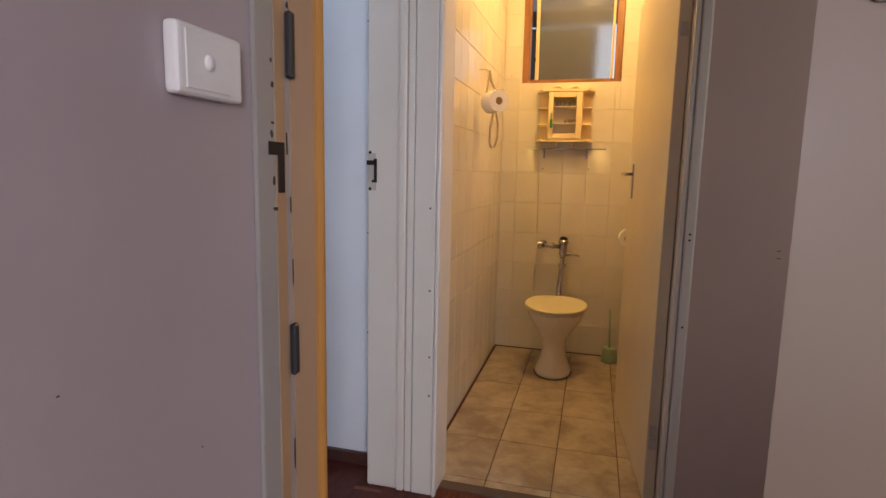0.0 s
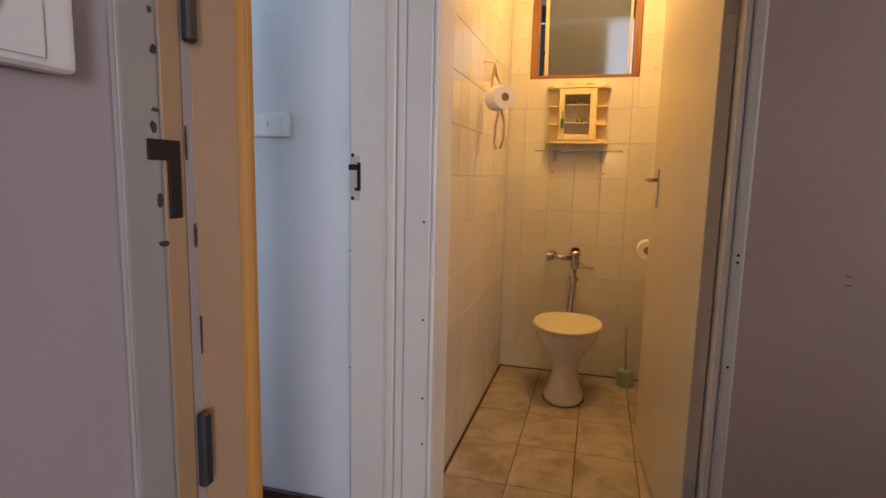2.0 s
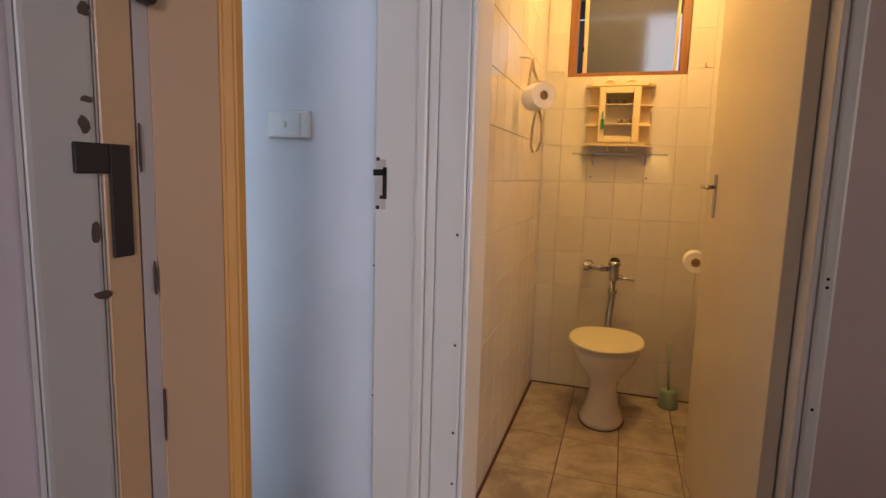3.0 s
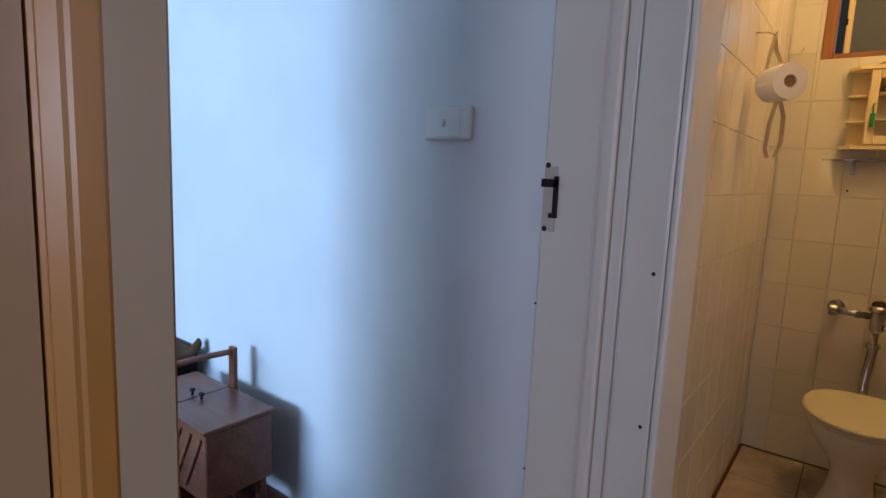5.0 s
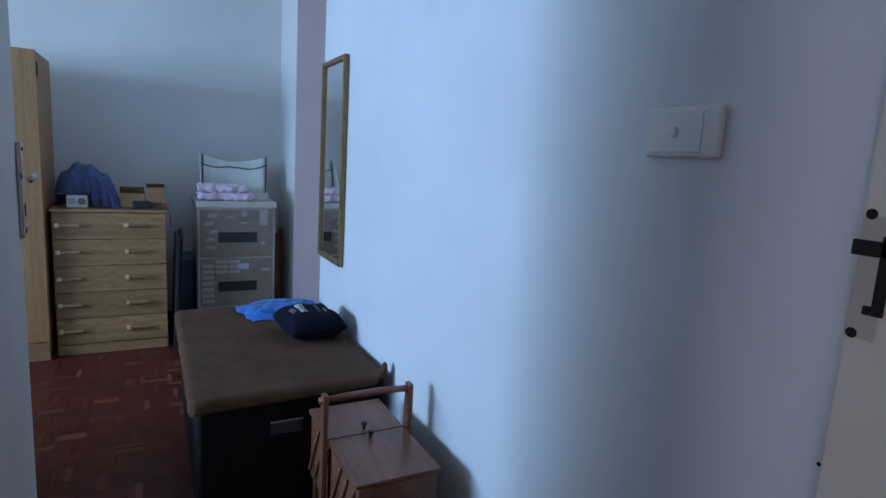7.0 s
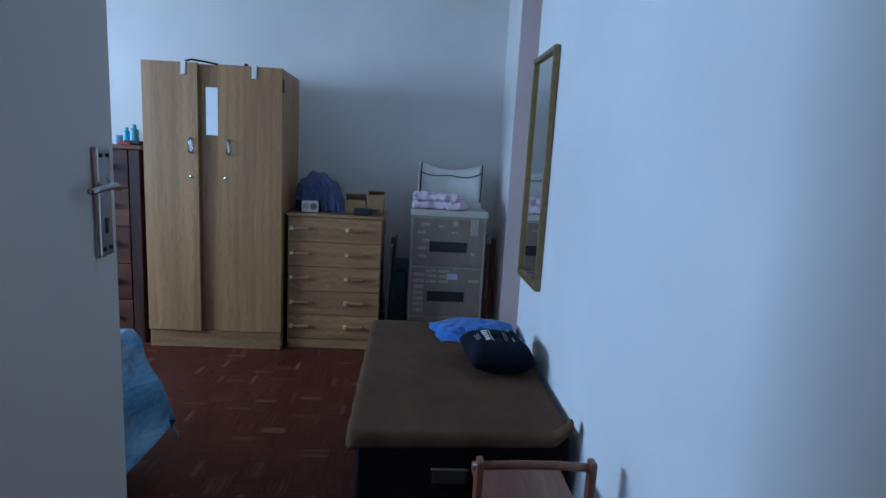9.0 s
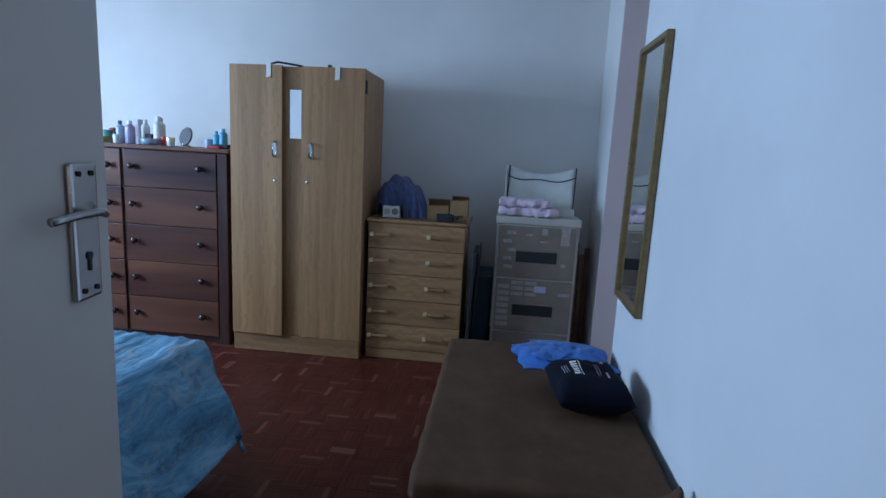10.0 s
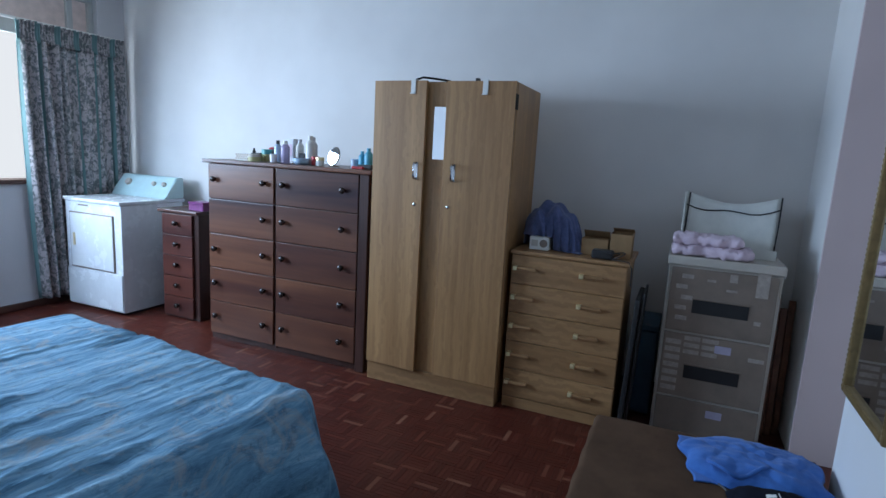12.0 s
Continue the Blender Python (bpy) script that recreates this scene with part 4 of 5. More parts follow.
def bed():
    t = thing("bed", "double bed made up with a blue floral bedspread", "bed", (-0.8, 0.4, 0))
    X0, X1, Y0, Y1, Z = -1.785, 0.12, -0.27, 1.17, 0.572
    part("mattress", box(X0 + 0.03, X1, Y0 + 0.03, Y1 - 0.03, 0.30, Z - 0.02, 0.05, 3), WHITEBAG, t)
    part("base", box(X0 + 0.06, X1, Y0 + 0.05, Y1 - 0.05, 0.12, 0.298, 0.01), BLACKFAB, t)
    for x in (X0 + 0.14, X1 - 0.1):
        for y in (Y0 + 0.12, Y1 - 0.12):
            part("leg", box(x - 0.03, x + 0.03, y - 0.03, y + 0.03, 0, 0.119, 0.004), BLACK, t)
    O = 0.42

    def f(u, v):
        a = X0 - O + (X1 - X0 + O) * u
        b = Y0 - O + (Y1 - Y0 + 2 * O) * v
        dx, dy = max(0.0, X0 - a), max(0.0, Y0 - b, b - Y1)
        d = (dx ** 3 + dy ** 3) ** (1 / 3)
        sy = 1 if b > 0.4 else -1
        x, y = max(a, X0), min(max(b, Y0), Y1)
        R = 0.07
        if d < R * 1.57:
            ang = d / R
            out, drop = R * math.sin(ang) - 0 * ang, R * (1 - math.cos(ang))
        else:
            out, drop = R, R + d - R * 1.57
        flare = (0.36 * dy + 0.12 * dx) / (dx + dy + 1e-6) * max(0, d - 0.1)
        fold = 0.018 * math.sin((a + b * sy) * 15 + 2 * math.sin(5 * (a - b))) * min(1, d * 4)
        if d > 0:
            ux, uy = dx / (dx + dy), dy / (dx + dy)
            x -= (out + flare + fold) * ux - R * 0
            y += sy * (out + flare + fold) * uy
        rid = (1 - abs(noise.noise(Vector((a * 1.1 + 3, b * 11, 5))))) ** 9 * (0.4 + noise.noise(Vector((a * 1.5, b * 2, 9))))
        z = Z - drop + 0.022 * max(0, rid) * (1 if d < 0.05 else 0.3) + 0.006 * noise.noise(Vector((a * 3, b * 9, 0))) + 0.005 * math.sin(a * 60 + 7 * noise.noise(Vector((a * 2, b * 3, 2)))) * (1 if d == 0 else 0.2) * max(0, noise.noise(Vector((a * 1.5, b * 2.5, 7))) + 0.3)
        if dx > 0 and dy > 0:
            z += 0.03 * min(dx, dy)
            y += sy * 0.16 * min(dx, dy) * min(1.0, d * 3)
        return Vector((x, y, max(z, 0.06)))
    part("bedspread", sheet(bmesh.new(), 110, 300, f), BEDSPREAD, t, "blue floral bedspread with stitched creases", smooth=True, thick=0.006)
    t.matrix_world = Matrix.Translation((-1.80, 1.24, 0)) @ pose(0, 0, 0, 0, 0, -6.0) @ Matrix.Translation((1.80, -1.24, 0)) @ t.matrix_basis


bed()


def trunk():
    LY, LZ = 2.424, 0.340
    t = thing("storage_chest", "low black storage chest against the wall, covered by a brown cloth", "trunk", (-1.75, 2.46, 0))
    part("base", box(-2.32, -1.21, 2.13, 2.80, 0.0, 0.482, 0.01), BLACKFAB, t)
    part("latch", box(-1.21, -1.198, LY - 0.055, LY + 0.055, LZ - 0.022, LZ + 0.030, 0.005, 2), SMOKED, t, "small smoky clear plastic clip box")
    part("latch_rim", box(-1.198, -1.194, LY - 0.058, LY + 0.058, LZ + 0.026, LZ + 0.033, 0.001), GREYSTEEL, t)


trunk()


def trunk_cloth():
    t = thing("brown_cloth", "brown cloth spread over the storage trunk", "cloth", (-1.75, 2.46, 0.49))
    X0, X1, Y0, Y1, Z = -2.34, -1.20, 2.12, 2.80, 0.492
    O = 0.062

    def f(u, v):
        a = X0 - O + (X1 - X0 + 2 * O) * u
        b = Y0 - O + (Y1 - Y0 + O) * v
        dx, dy = max(0.0, X0 - a, a - X1), max(0.0, Y0 - b)
        sx = 1 if a > -1.7 else -1
        d = max(dx, dy) if min(dx, dy) < 0.02 else (dx ** 4 + dy ** 4) ** 0.25
        d *= 1 - 0.35 * (v if a > X1 else 0)
        x, y = min(max(a, X0), X1), max(b, Y0)
        R = 0.016
        out, drop = (R * math.sin(d / R), R * (1 - math.cos(d / R))) if d < R * 1.57 else (R, R + d - R * 1.57)
        if d > 0:
            ux, uy = dx / (dx + dy + 1e-9), dy / (dx + dy + 1e-9)
            w = 0.002 * math.sin(40 * (a + b))
            x += sx * (out + w) * ux
            y -= (out + w) * uy
        z = Z - drop + 0.004 * noise.noise(Vector((a * 5, b * 5, 3)))
        if v > 0.93 and a > X1 - 0.02:
            z += 0.05 * (v - 0.93) / 0.07
        return Vector((x, y, z))
    part("sheet", sheet(bmesh.new(), 90, 60, f), BROWNSHEET, t, smooth=True, thick=0.005)


trunk_cloth()
# a crumpled blue garment, not a bag
garment = crumpled("blue_garment", "bright blue cloth garment lying crumpled on the brown-covered trunk", "cloth bag", -2.19, 2.60, 0.497, 0.15, 0.20, 0.055, BLUECLOTH, 5, rough=0.07, rot=0.15)


part("strap", tube(bmesh.new(), [(-2.10 + 0.05 * math.sin(k * 0.5), 2.47 + k * 0.021, 0.535 + 0.008 * math.sin(k * 1.1)) for k in range(9)], 0.006, 8), BLUECLOTH, garment, smooth=True)
# black cord invented as an extra part of the garment
part("drawstring", tube(bmesh.new(), [(-2.03, 2.50, 0.505), (-2.00, 2.53, 0.502), (-1.98, 2.57, 0.503)], 0.003, 6), BLACK, garment, "short black added cord")


def cushion():
    t = thing("navy_pouch", "navy blue pouch with white print lying on the brown cloth", "pouch", (-1.84, 2.62, 0.5))

    def f(s):
        def g(u, v):
            a, b = 2 * u - 1, 2 * v - 1
            e = max(0, (1 - abs(a) ** 4.0)) * max(0, (1 - abs(b) ** 4.0))
            pull = 1 + 0.03 * (abs(a) * abs(b)) ** 2
            x, y = a * 0.145 * pull, b * 0.122 * pull
            z = s * 0.064 * e ** 0.5 * (1 + 0.25 * noise.noise(Vector((a * 2, b * 2, s)))) + 0.004 * noise.noise(Vector((a * 9, b * 9, 2)))
            ca, sa = math.cos(0.10), math.sin(0.10)
            return Vector((-1.758 + ca * x - sa * y, 2.642 + sa * x + ca * y, 0.560 + z))
        return g
    part("body", sheet(sheet(bmesh.new(), 30, 30, f(1)), 30, 30, f(-1)), NAVY, t, smooth=True)
    g = f(1)

    def patch(name, u0, u1, v0, v1, mat):
        part(name, sheet(bmesh.new(), 6, 6, lambda u, v: g(u0 + (u1 - u0) * u, v0 + (v1 - v0) * v) + Vector((0, 0, 0.0025))), mat, t)
    for i in range(6):
        patch("printed_mark", 0.30 + i * 0.062, 0.345 + i * 0.062, 0.27, 0.36, WHITEP)
    patch("printed_line", 0.28, 0.68, 0.385, 0.395, WHITEP)
    for i in range(3):
        patch("printed_line", 0.40, 0.62, 0.135 + i * 0.03, 0.143 + i * 0.03, LILACSTICK)
    patch("printed_line", 0.36, 0.68, 0.60, 0.607, LILACSTICK)
    patch("printed_line", 0.36, 0.66, 0.64, 0.647, LILACSTICK)
    patch("printed_mark", 0.58, 0.72, 0.72, 0.75, LILACSTICK)
    patch("printed_mark", 0.24, 0.31, 0.73, 0.77, STICKER)


cushion()


def sewing_box():
    t = thing("sewing_box", "brown wooden cantilever sewing box with carrying handle and slatted sides", "sewing box", (-0.89, 2.65, 0))
    X0, X1, XM, Y0, Y1, Z0, Z1 = -1.105, -0.598, -0.872, 2.478, 2.738, 0.20, 0.445
    for a, b in ((X0, XM - 0.002), (XM + 0.002, X1)):
        part("tray", box(a + 0.008, b - 0.004, Y0 + 0.008, Y1 - 0.008, Z0, Z1 - 0.014, 0.004), TEAK, t)
        lid = part("lid", box(a, b, Y0, Y1, Z1 - 0.013, Z1, 0.004, 2), TEAK, t)
        kx = XM + (0.032 if b == X1 else -0.030)
        part("lid_knob", lathe(bmesh.new(), [(0.005, 0), (0.004, 0.01), (0.010, 0.014), (0.010, 0.022), (0.004, 0.025)], (kx, (Y0 + Y1) / 2, Z1), "z", 12), KNOB, lid, smooth=True)
    for y in (Y0 - 0.012, Y1 + 0.012):
        part("handle_post", box(XM - 0.018, XM + 0.018, y - 0.009, y + 0.009, 0.0, 0.596, 0.006, 2), TEAK, t)
    part("handle_bar", tube(bmesh.new(), [(XM, Y0 - 0.03, 0.577), (XM, 2.56, 0.582), (XM, 2.66, 0.582), (XM, Y1 + 0.02, 0.577)], 0.011, 12), TEAK, t, smooth=True)
    for x in (X0 + 0.03, X1 - 0.04):
        for y in (Y0 + 0.03, Y1 - 0.03):
            part("leg", box(x - 0.014, x + 0.014, y - 0.014, y + 0.014, 0, Z0, 0.003), TEAK, t)
    for cx in (X0 + 0.13, X1 - 0.135):
        for k in (-1, 0, 1):
            m = Matrix.Translation((cx + k * 0.062, Y0 + 0.002, 0.322)) @ pose(0, 0, 0, 0, 28, 0)
            part("slat", bx(bmesh.new(), -0.006, 0.006, -0.004, 0.005, -0.105, 0.105, 0.003, 1, m), GROOVE, t)


sewing_box()


def wall_mirror():
    t = thing("wall_mirror", "tall narrow wall mirror in a gilt beaded frame", "mirror", (-2.05, 2.8, 0.8))
    X0, X1, Z0, Z1, Y = -2.242, -1.860, 0.787, 1.787, 2.8285
    part("glass", box(X0 + 0.018, X1 - 0.018, Y - 0.012, Y - 0.006, Z0 + 0.02, Z1 - 0.02), MIRROR, t)
    for q in ((X0, X0 + 0.021, Z0, Z1), (X1 - 0.021, X1, Z0, Z1), (X0 + 0.021, X1 - 0.021, Z0, Z0 + 0.024), (X0 + 0.021, X1 - 0.021, Z1 - 0.024, Z1)):
        part("frame_rail", box(q[0], q[1], Y - 0.026, Y, q[2], q[3], 0.007, 2), GILT, t)
    b = bmesh.new()
    for x in (X0 + 0.008, X1 - 0.008):
        for k in range(62):
            bx(b, x - 0.004, x + 0.004, Y - 0.0275, Y - 0.024, Z0 + 0.012 + k * 0.0157, Z0 + 0.021 + k * 0.0157, 0.002)
    part("beading", b, GILT, t, kind="stuff")


wall_mirror()


def light_switch(origin, nrm, width=0.138, deep=0.020, label="white single rocker light switch on the wall"):
    """nrm: the direction the plate faces, as an angle round z."""
    t = thing("light_switch", label, "light switch", origin, "light switches")
    m = Matrix.Translation(origin) @ pose(0, 0, 0, 0, 0, nrm)
    w = width / 2
    plate = part("plate", bx(bmesh.new(), 0.0005, deep, -w, w, -0.043, 0.043, 0.008, 3, m), WHITEP, t)
    part("insert", bx(bmesh.new(), deep, deep + 0.002, -w + 0.014, w - 0.030, -0.035, 0.035, 0.001, 1, m), WHITEP, plate)
    b = lathe(bmesh.new(), [(0.010, 0), (0.009, 0.004), (0.004, 0.006)], (deep + 0.002, -0.010, 0), "x", 18, 1.0, 0.75, m=m)
    part("rocker", b, WHITEP, plate)


light_switch((0.032, 2.829, 1.397), -90, 0.150, 0.018, "white single light switch on the bedroom wall near the door")
light_switch((0.684, 1.420, 1.363), 0, 0.128, 0.022, "white single light switch on the lounge wall beside the door frame")
light_switch((1.552, 1.585, 1.485), -90, 0.120, 0.012, "white single light switch on the tan lounge wall")


# ---- things on the dresser ----


def bottle(x, y, z, r, h, mat, cap, label, name="bottle", group="toiletries on the dresser"):
    t = thing(name, label, name.replace("_", " "), (x, y, z), group)
    part("body", lathe(bmesh.new(), [(r * 0.9, 0), (r, 0.004), (r, h * 0.72), (r * 0.6, h * 0.82), (r * 0.42, h * 0.84)], (x, y, z), "z", 18), mat, t, smooth=False)
    part("cap", lathe(bmesh.new(), [(r * 0.5, 0), (r * 0.5, h * 0.14), (r * 0.4, h * 0.16)], (x, y, z + h * 0.84), "z", 14), cap, t)


def jar(x, y, z, r, h, mat, cap, label):
    t = thing("cream_jar", label, "jar", (x, y, z), "toiletries on the dresser")
    part("body", lathe(bmesh.new(), [(r * 0.95, 0), (r, 0.003), (r, h * 0.6)], (x, y, z), "z", 20), mat, t)
    part("lid", lathe(bmesh.new(), [(r * 1.04, 0), (r * 1.04, h * 0.38), (r * 0.9, h * 0.4)], (x, y, z + h * 0.6), "z", 20), cap, t)


def toiletries():
    z = 1.2905
    lil = plain("lilac_bottle", (0.40, 0.33, 0.50), 0.3)
    cyan = plain("cyan_tube", (0.08, 0.42, 0.58), 0.35)
    red = plain("red_plastic", (0.50, 0.03, 0.04), 0.4)
    teal = plain("teal_lid", (0.04, 0.28, 0.28), 0.4)
    yel = plain("olive_jar", (0.45, 0.42, 0.20), 0.4)
    blu = plain("pale_blue_bottle", (0.35, 0.48, 0.62), 0.25)
    lotion = plain("pearl_white_plastic", (0.62, 0.62, 0.66), 0.3)
    t = thing("basket", "small white and brown chequered basket", "basket", (-3.45, -0.46, z), "toiletries on the dresser")
    part("base", box(-3.52, -3.38, -0.61, -0.42, z, z + 0.006, 0.002), WHITEP, t)
    for x in (-3.52, -3.384):
        part("side", box(x, x + 0.005, -0.61, -0.42, z + 0.006, z + 0.046, 0.001), WHITEP, t)
    for y in (-0.61, -0.425):
        part("side", box(-3.514, -3.385, y, y + 0.005, z + 0.006, z + 0.046, 0.001), WHITEP, t)
    b = bmesh.new()
    for k in range(9):
        for j in range(3):
            bx(b, -3.379, -3.377, -0.605 + k * 0.02 + (j % 2) * 0.01, -0.596 + k * 0.02 + (j % 2) * 0.01, z + 0.008 + j * 0.013, z + 0.019 + j * 0.013)
    part("weave", b, CARDBOARD, t, kind="stuff")
    bottle(-3.450, -0.505, z + 0.007, 0.012, 0.082, BLACK, BLACK, "small black bottle standing in the basket")
    t = thing("olive_pouch", "small olive pouch lying beside the basket", "pouch", (-3.44, -0.38, z), "toiletries on the dresser")
    part("body", box(-3.49, -3.40, -0.446, -0.38, z, z + 0.045, 0.014, 3), yel, t)
    part("flap", box(-3.485, -3.41, -0.50, -0.42, z + 0.047, z + 0.056, 0.003), BLACK, t)
    jar(-3.340, -0.405, z, 0.040, 0.050, yel, STEELTRIM, "olive cream tin with a metal lid")
    jar(-3.460, -0.390, z, 0.042, 0.085, yel, teal, "round tin with a domed teal lid")
    # a loose red lid, domed side up, rather than a dish
    part("bowl", lathe(bmesh.new(), [(0.030, 0), (0.026, 0.012), (0.010, 0.018)], (-3.52, -0.395, z + 0.085), "z", 18), red, thing("loose_red_lid", "small red round lid behind the teal tin", "dish", (-3.52, -0.395, z), "toiletries on the dresser"))
    bottle(-3.440, -0.330, z, 0.009, 0.092, BLACK, BLACK, "thin black eyeliner bottle beside the teal tin")
    bottle(-3.450, -0.295, z, 0.026, 0.150, blu, BLACK, "pale blue bottle with a black cap")
    bottle(-3.500, -0.255, z, 0.022, 0.125, WHITEP, blu, "white bottle with a pale blue cap")
    jar(-3.340, -0.240, z, 0.024, 0.058, lotion, WHITEP, "small silver-white cream jar")
    t = thing("carton", "tall white and pink cosmetics carton", "carton", (-3.48, -0.09, z), "toiletries on the dresser")
    part("body", box(-3.53, -3.45, -0.245, -0.165, z, z + 0.165, 0.002), lotion, t)
    part("printed_panel", box(-3.4495, -3.4485, -0.238, -0.172, z + 0.05, z + 0.13, 0.0), PINKTOWEL, t)
    bottle(-3.380, -0.175, z, 0.030, 0.150, lil, WHITEP, "lilac shampoo bottle with a white cap")
    bottle(-3.470, -0.125, z, 0.027, 0.165, WHITEP, lotion, "pearl white lotion bottle with a white cap")
    t = thing("black_compact", "small black compact case among the bottles", "compact", (-3.44, 0.03, z), "toiletries on the dresser")
    part("body", box(-3.47, -3.42, -0.10, -0.05, z, z + 0.072, 0.006, 2), BLACK, t)
    bottle(-3.490, -0.030, z, 0.030, 0.185, lotion, lotion, "tall silver-white bottle with a silver cap")
    bottle(-3.420, 0.000, z, 0.033, 0.190, WHITEP, WHITEP, "tall white deodorant bottle with a dark emblem")
    t = thing("glass_dish", "low clear glass dish holding small bottles", "dish", (-3.35, 0.06, z), "toiletries on the dresser")
    part("bowl", lathe(bmesh.new(), [(0.034, 0), (0.050, 0.012), (0.056, 0.042), (0.052, 0.042), (0.044, 0.014)], (-3.33, -0.005, z), "z", 22), blu, t, smooth=True)
    jar(-3.340, 0.010, z, 0.022, 0.040, blu, STEELTRIM, "tiny glass jar with a steel lid")
    jar(-3.380, 0.070, z, 0.026, 0.058, red, red, "small dark red jar with red lid")
    jar(-3.360, 0.120, z, 0.026, 0.056, WHITEP, BRASSY, "small cream jar with a brassy lid")
    t = thing("vanity_mirror", "small oval tilted vanity mirror on a stand", "mirror", (-3.4, 0.31, z))
    m = Matrix.Translation((-3.38, 0.215, z + 0.066)) @ pose(0, 0, 0, -18, -8, -6)
    part("rim", lathe(bmesh.new(), [(0.060, -0.004), (0.064, 0), (0.060, 0.005)], (0, 0, 0), "x", 28, 1.0, 0.72, m=m), GREYSTEEL, t)
    part("glass", lathe(bmesh.new(), [(0.057, 0), (0.057, 0.004)], (0.0045, 0, 0), "x", 28, 1.0, 0.72, m=m), MIRROR, t, "pale reflecting oval face")
    part("foot", lathe(bmesh.new(), [(0.03, 0), (0.028, 0.006), (0.006, 0.01), (0.005, 0.02)], (-3.39, 0.215, z), "z", 18), GREYSTEEL, t)
    t = thing("red_comb", "red plastic comb case lying on the dresser", "comb", (-3.3, 0.44, z))
    part("body", box(-3.32, -3.28, 0.41, 0.49, z, z + 0.016, 0.004, 2), red, t)
    t = thing("black_purse", "small black pouch lying on the dresser", "pouch", (-3.4, 0.5, z))
    part("body", box(-3.37, -3.30, 0.44, 0.54, z, z + 0.028, 0.008, 3), BLACK, t)
    bottle(-3.380, 0.425, z, 0.022, 0.110, cyan, cyan, "bright blue tube standing on its cap")
    bottle(-3.375, 0.475, z, 0.026, 0.130, cyan, cyan, "bright blue bottle beside the wardrobe")
    jar(-3.385, 0.370, z, 0.026, 0.058, blu, blu, "small round pale blue jar")
    t = thing("purple_box", "small purple box on the narrow chest", "box", (-3.5, -1.12, 0.873))
    part("body", box(-3.62, -3.50, -1.20, -1.05, 0.8725, 0.925, 0.004), PURPLE, t)
    part("lid", box(-3.625, -3.495, -1.205, -1.045, 0.926, 0.94, 0.003), PURPLE, t)


toiletries()


def floor_cushion():
    t = thing("patterned_blanket", "maroon patterned blanket draped over a low stool beyond the bed", "blanket", (-2.3, -0.9, 0))
    part("stool", box(-2.12, -1.76, -1.06, -0.72, 0, 0.27, 0.02), BLACKFAB, t)

    def f(u, v):
        a, b = 2 * u - 1, 2 * v - 1
        e = max(0, 1 - (abs(a) ** 3 + abs(b) ** 3) ** (2 / 3))
        return Vector((-1.94 + a * 0.24, -0.89 + b * 0.25, 0.10 + 0.27 * e ** 0.4 + 0.02 * noise.noise(Vector((a * 3, b * 3, 0)))))
    part("cover", sheet(bmesh.new(), 30, 30, f), MAROON, t, smooth=True, thick=0.006)


floor_cushion()


# ---- toilet room things ----


def toilet():
    t = thing("toilet", "white pedestal toilet with its cream lid closed", "toilet", (1.0, 4.2, 0))
    cx, cy = 0.998, 4.22
    # each ring: height, half width, half depth, centre shift
    rings = [(0.0, 0.112, 0.165, -0.01), (0.018, 0.112, 0.165, -0.01), (0.03, 0.106, 0.160, -0.01), (0.09, 0.082, 0.135, 0.0), (0.16, 0.070, 0.118, 0.01), (0.22, 0.080, 0.124, 0.01), (0.28, 0.118, 0.155, 0.0), (0.33, 0.152, 0.190, 0.0), (0.365, 0.168, 0.210, 0.01), (0.385, 0.172, 0.214, 0.01), (0.392, 0.168, 0.21, 0.01)]
    b = bmesh.new()
    loops = []
    for z, rx, ry, dy in rings:
        loops.append([b.verts.new((cx + rx * math.cos(k * math.pi / 24), cy + dy + ry * math.sin(k * math.pi / 24) * (1.0 if math.sin(k * math.pi / 24) < 0 else 0.95), z + 0.004)) for k in range(48)])
    for p, q in zip(loops, loops[1:]):
        for k in range(48):
            b.faces.new((p[k], p[(k + 1) % 48], q[(k + 1) % 48], q[k]))
    b.faces.new(loops[0][::-1]), b.faces.new(loops[-1])
    part("pan", b, PORCELAIN, t, smooth=True)
    part("outlet", tube(bmesh.new(), [(cx, cy + 0.10, 0.16), (cx, cy + 0.24, 0.16), (cx, 4.59, 0.14)], 0.05, 16), PORCELAIN, t, smooth=True)

    def oval(z0, z1, rx, ry, rim):
        o = bmesh.new()
        ls = []
        for z, s in ((z0, 0.97), (z0 + 0.003, 1.0), (z1 - 0.005, 1.0), (z1, 0.96)):
            ring = []
            for k in range(56):
                a = k * math.pi / 28
                c, s_ = math.cos(a), math.sin(a)
                e = 2.0 if s_ < 0 else 2.6
                ring.append(o.verts.new((cx + rx * s * math.copysign(abs(c) ** (2 / e), c), cy + 0.012 + ry * s * math.copysign(abs(s_) ** (2 / e), s_), z)))
            ls.append(ring)
        for p, q in zip(ls, ls[1:]):
            for k in range(56):
                o.faces.new((p[k], p[(k + 1) % 56], q[(k + 1) % 56], q[k]))
        o.faces.new(ls[0][::-1]), o.faces.new(ls[-1])
        return o
    part("seat_ring", oval(0.398, 0.412, 0.180, 0.222, 0), SEAT, t, smooth=False)
    part("lid", oval(0.414, 0.430, 0.190, 0.232, 0), SEAT, t, "cream plastic toilet lid")
    part("base_seal", lathe(bmesh.new(), [(0.118, 0), (0.114, 0.006)], (cx, cy - 0.01, 0.0), "z", 40, 1.0, 1.47), DARKGROUT, t, "dark grout line at the foot")


toilet()


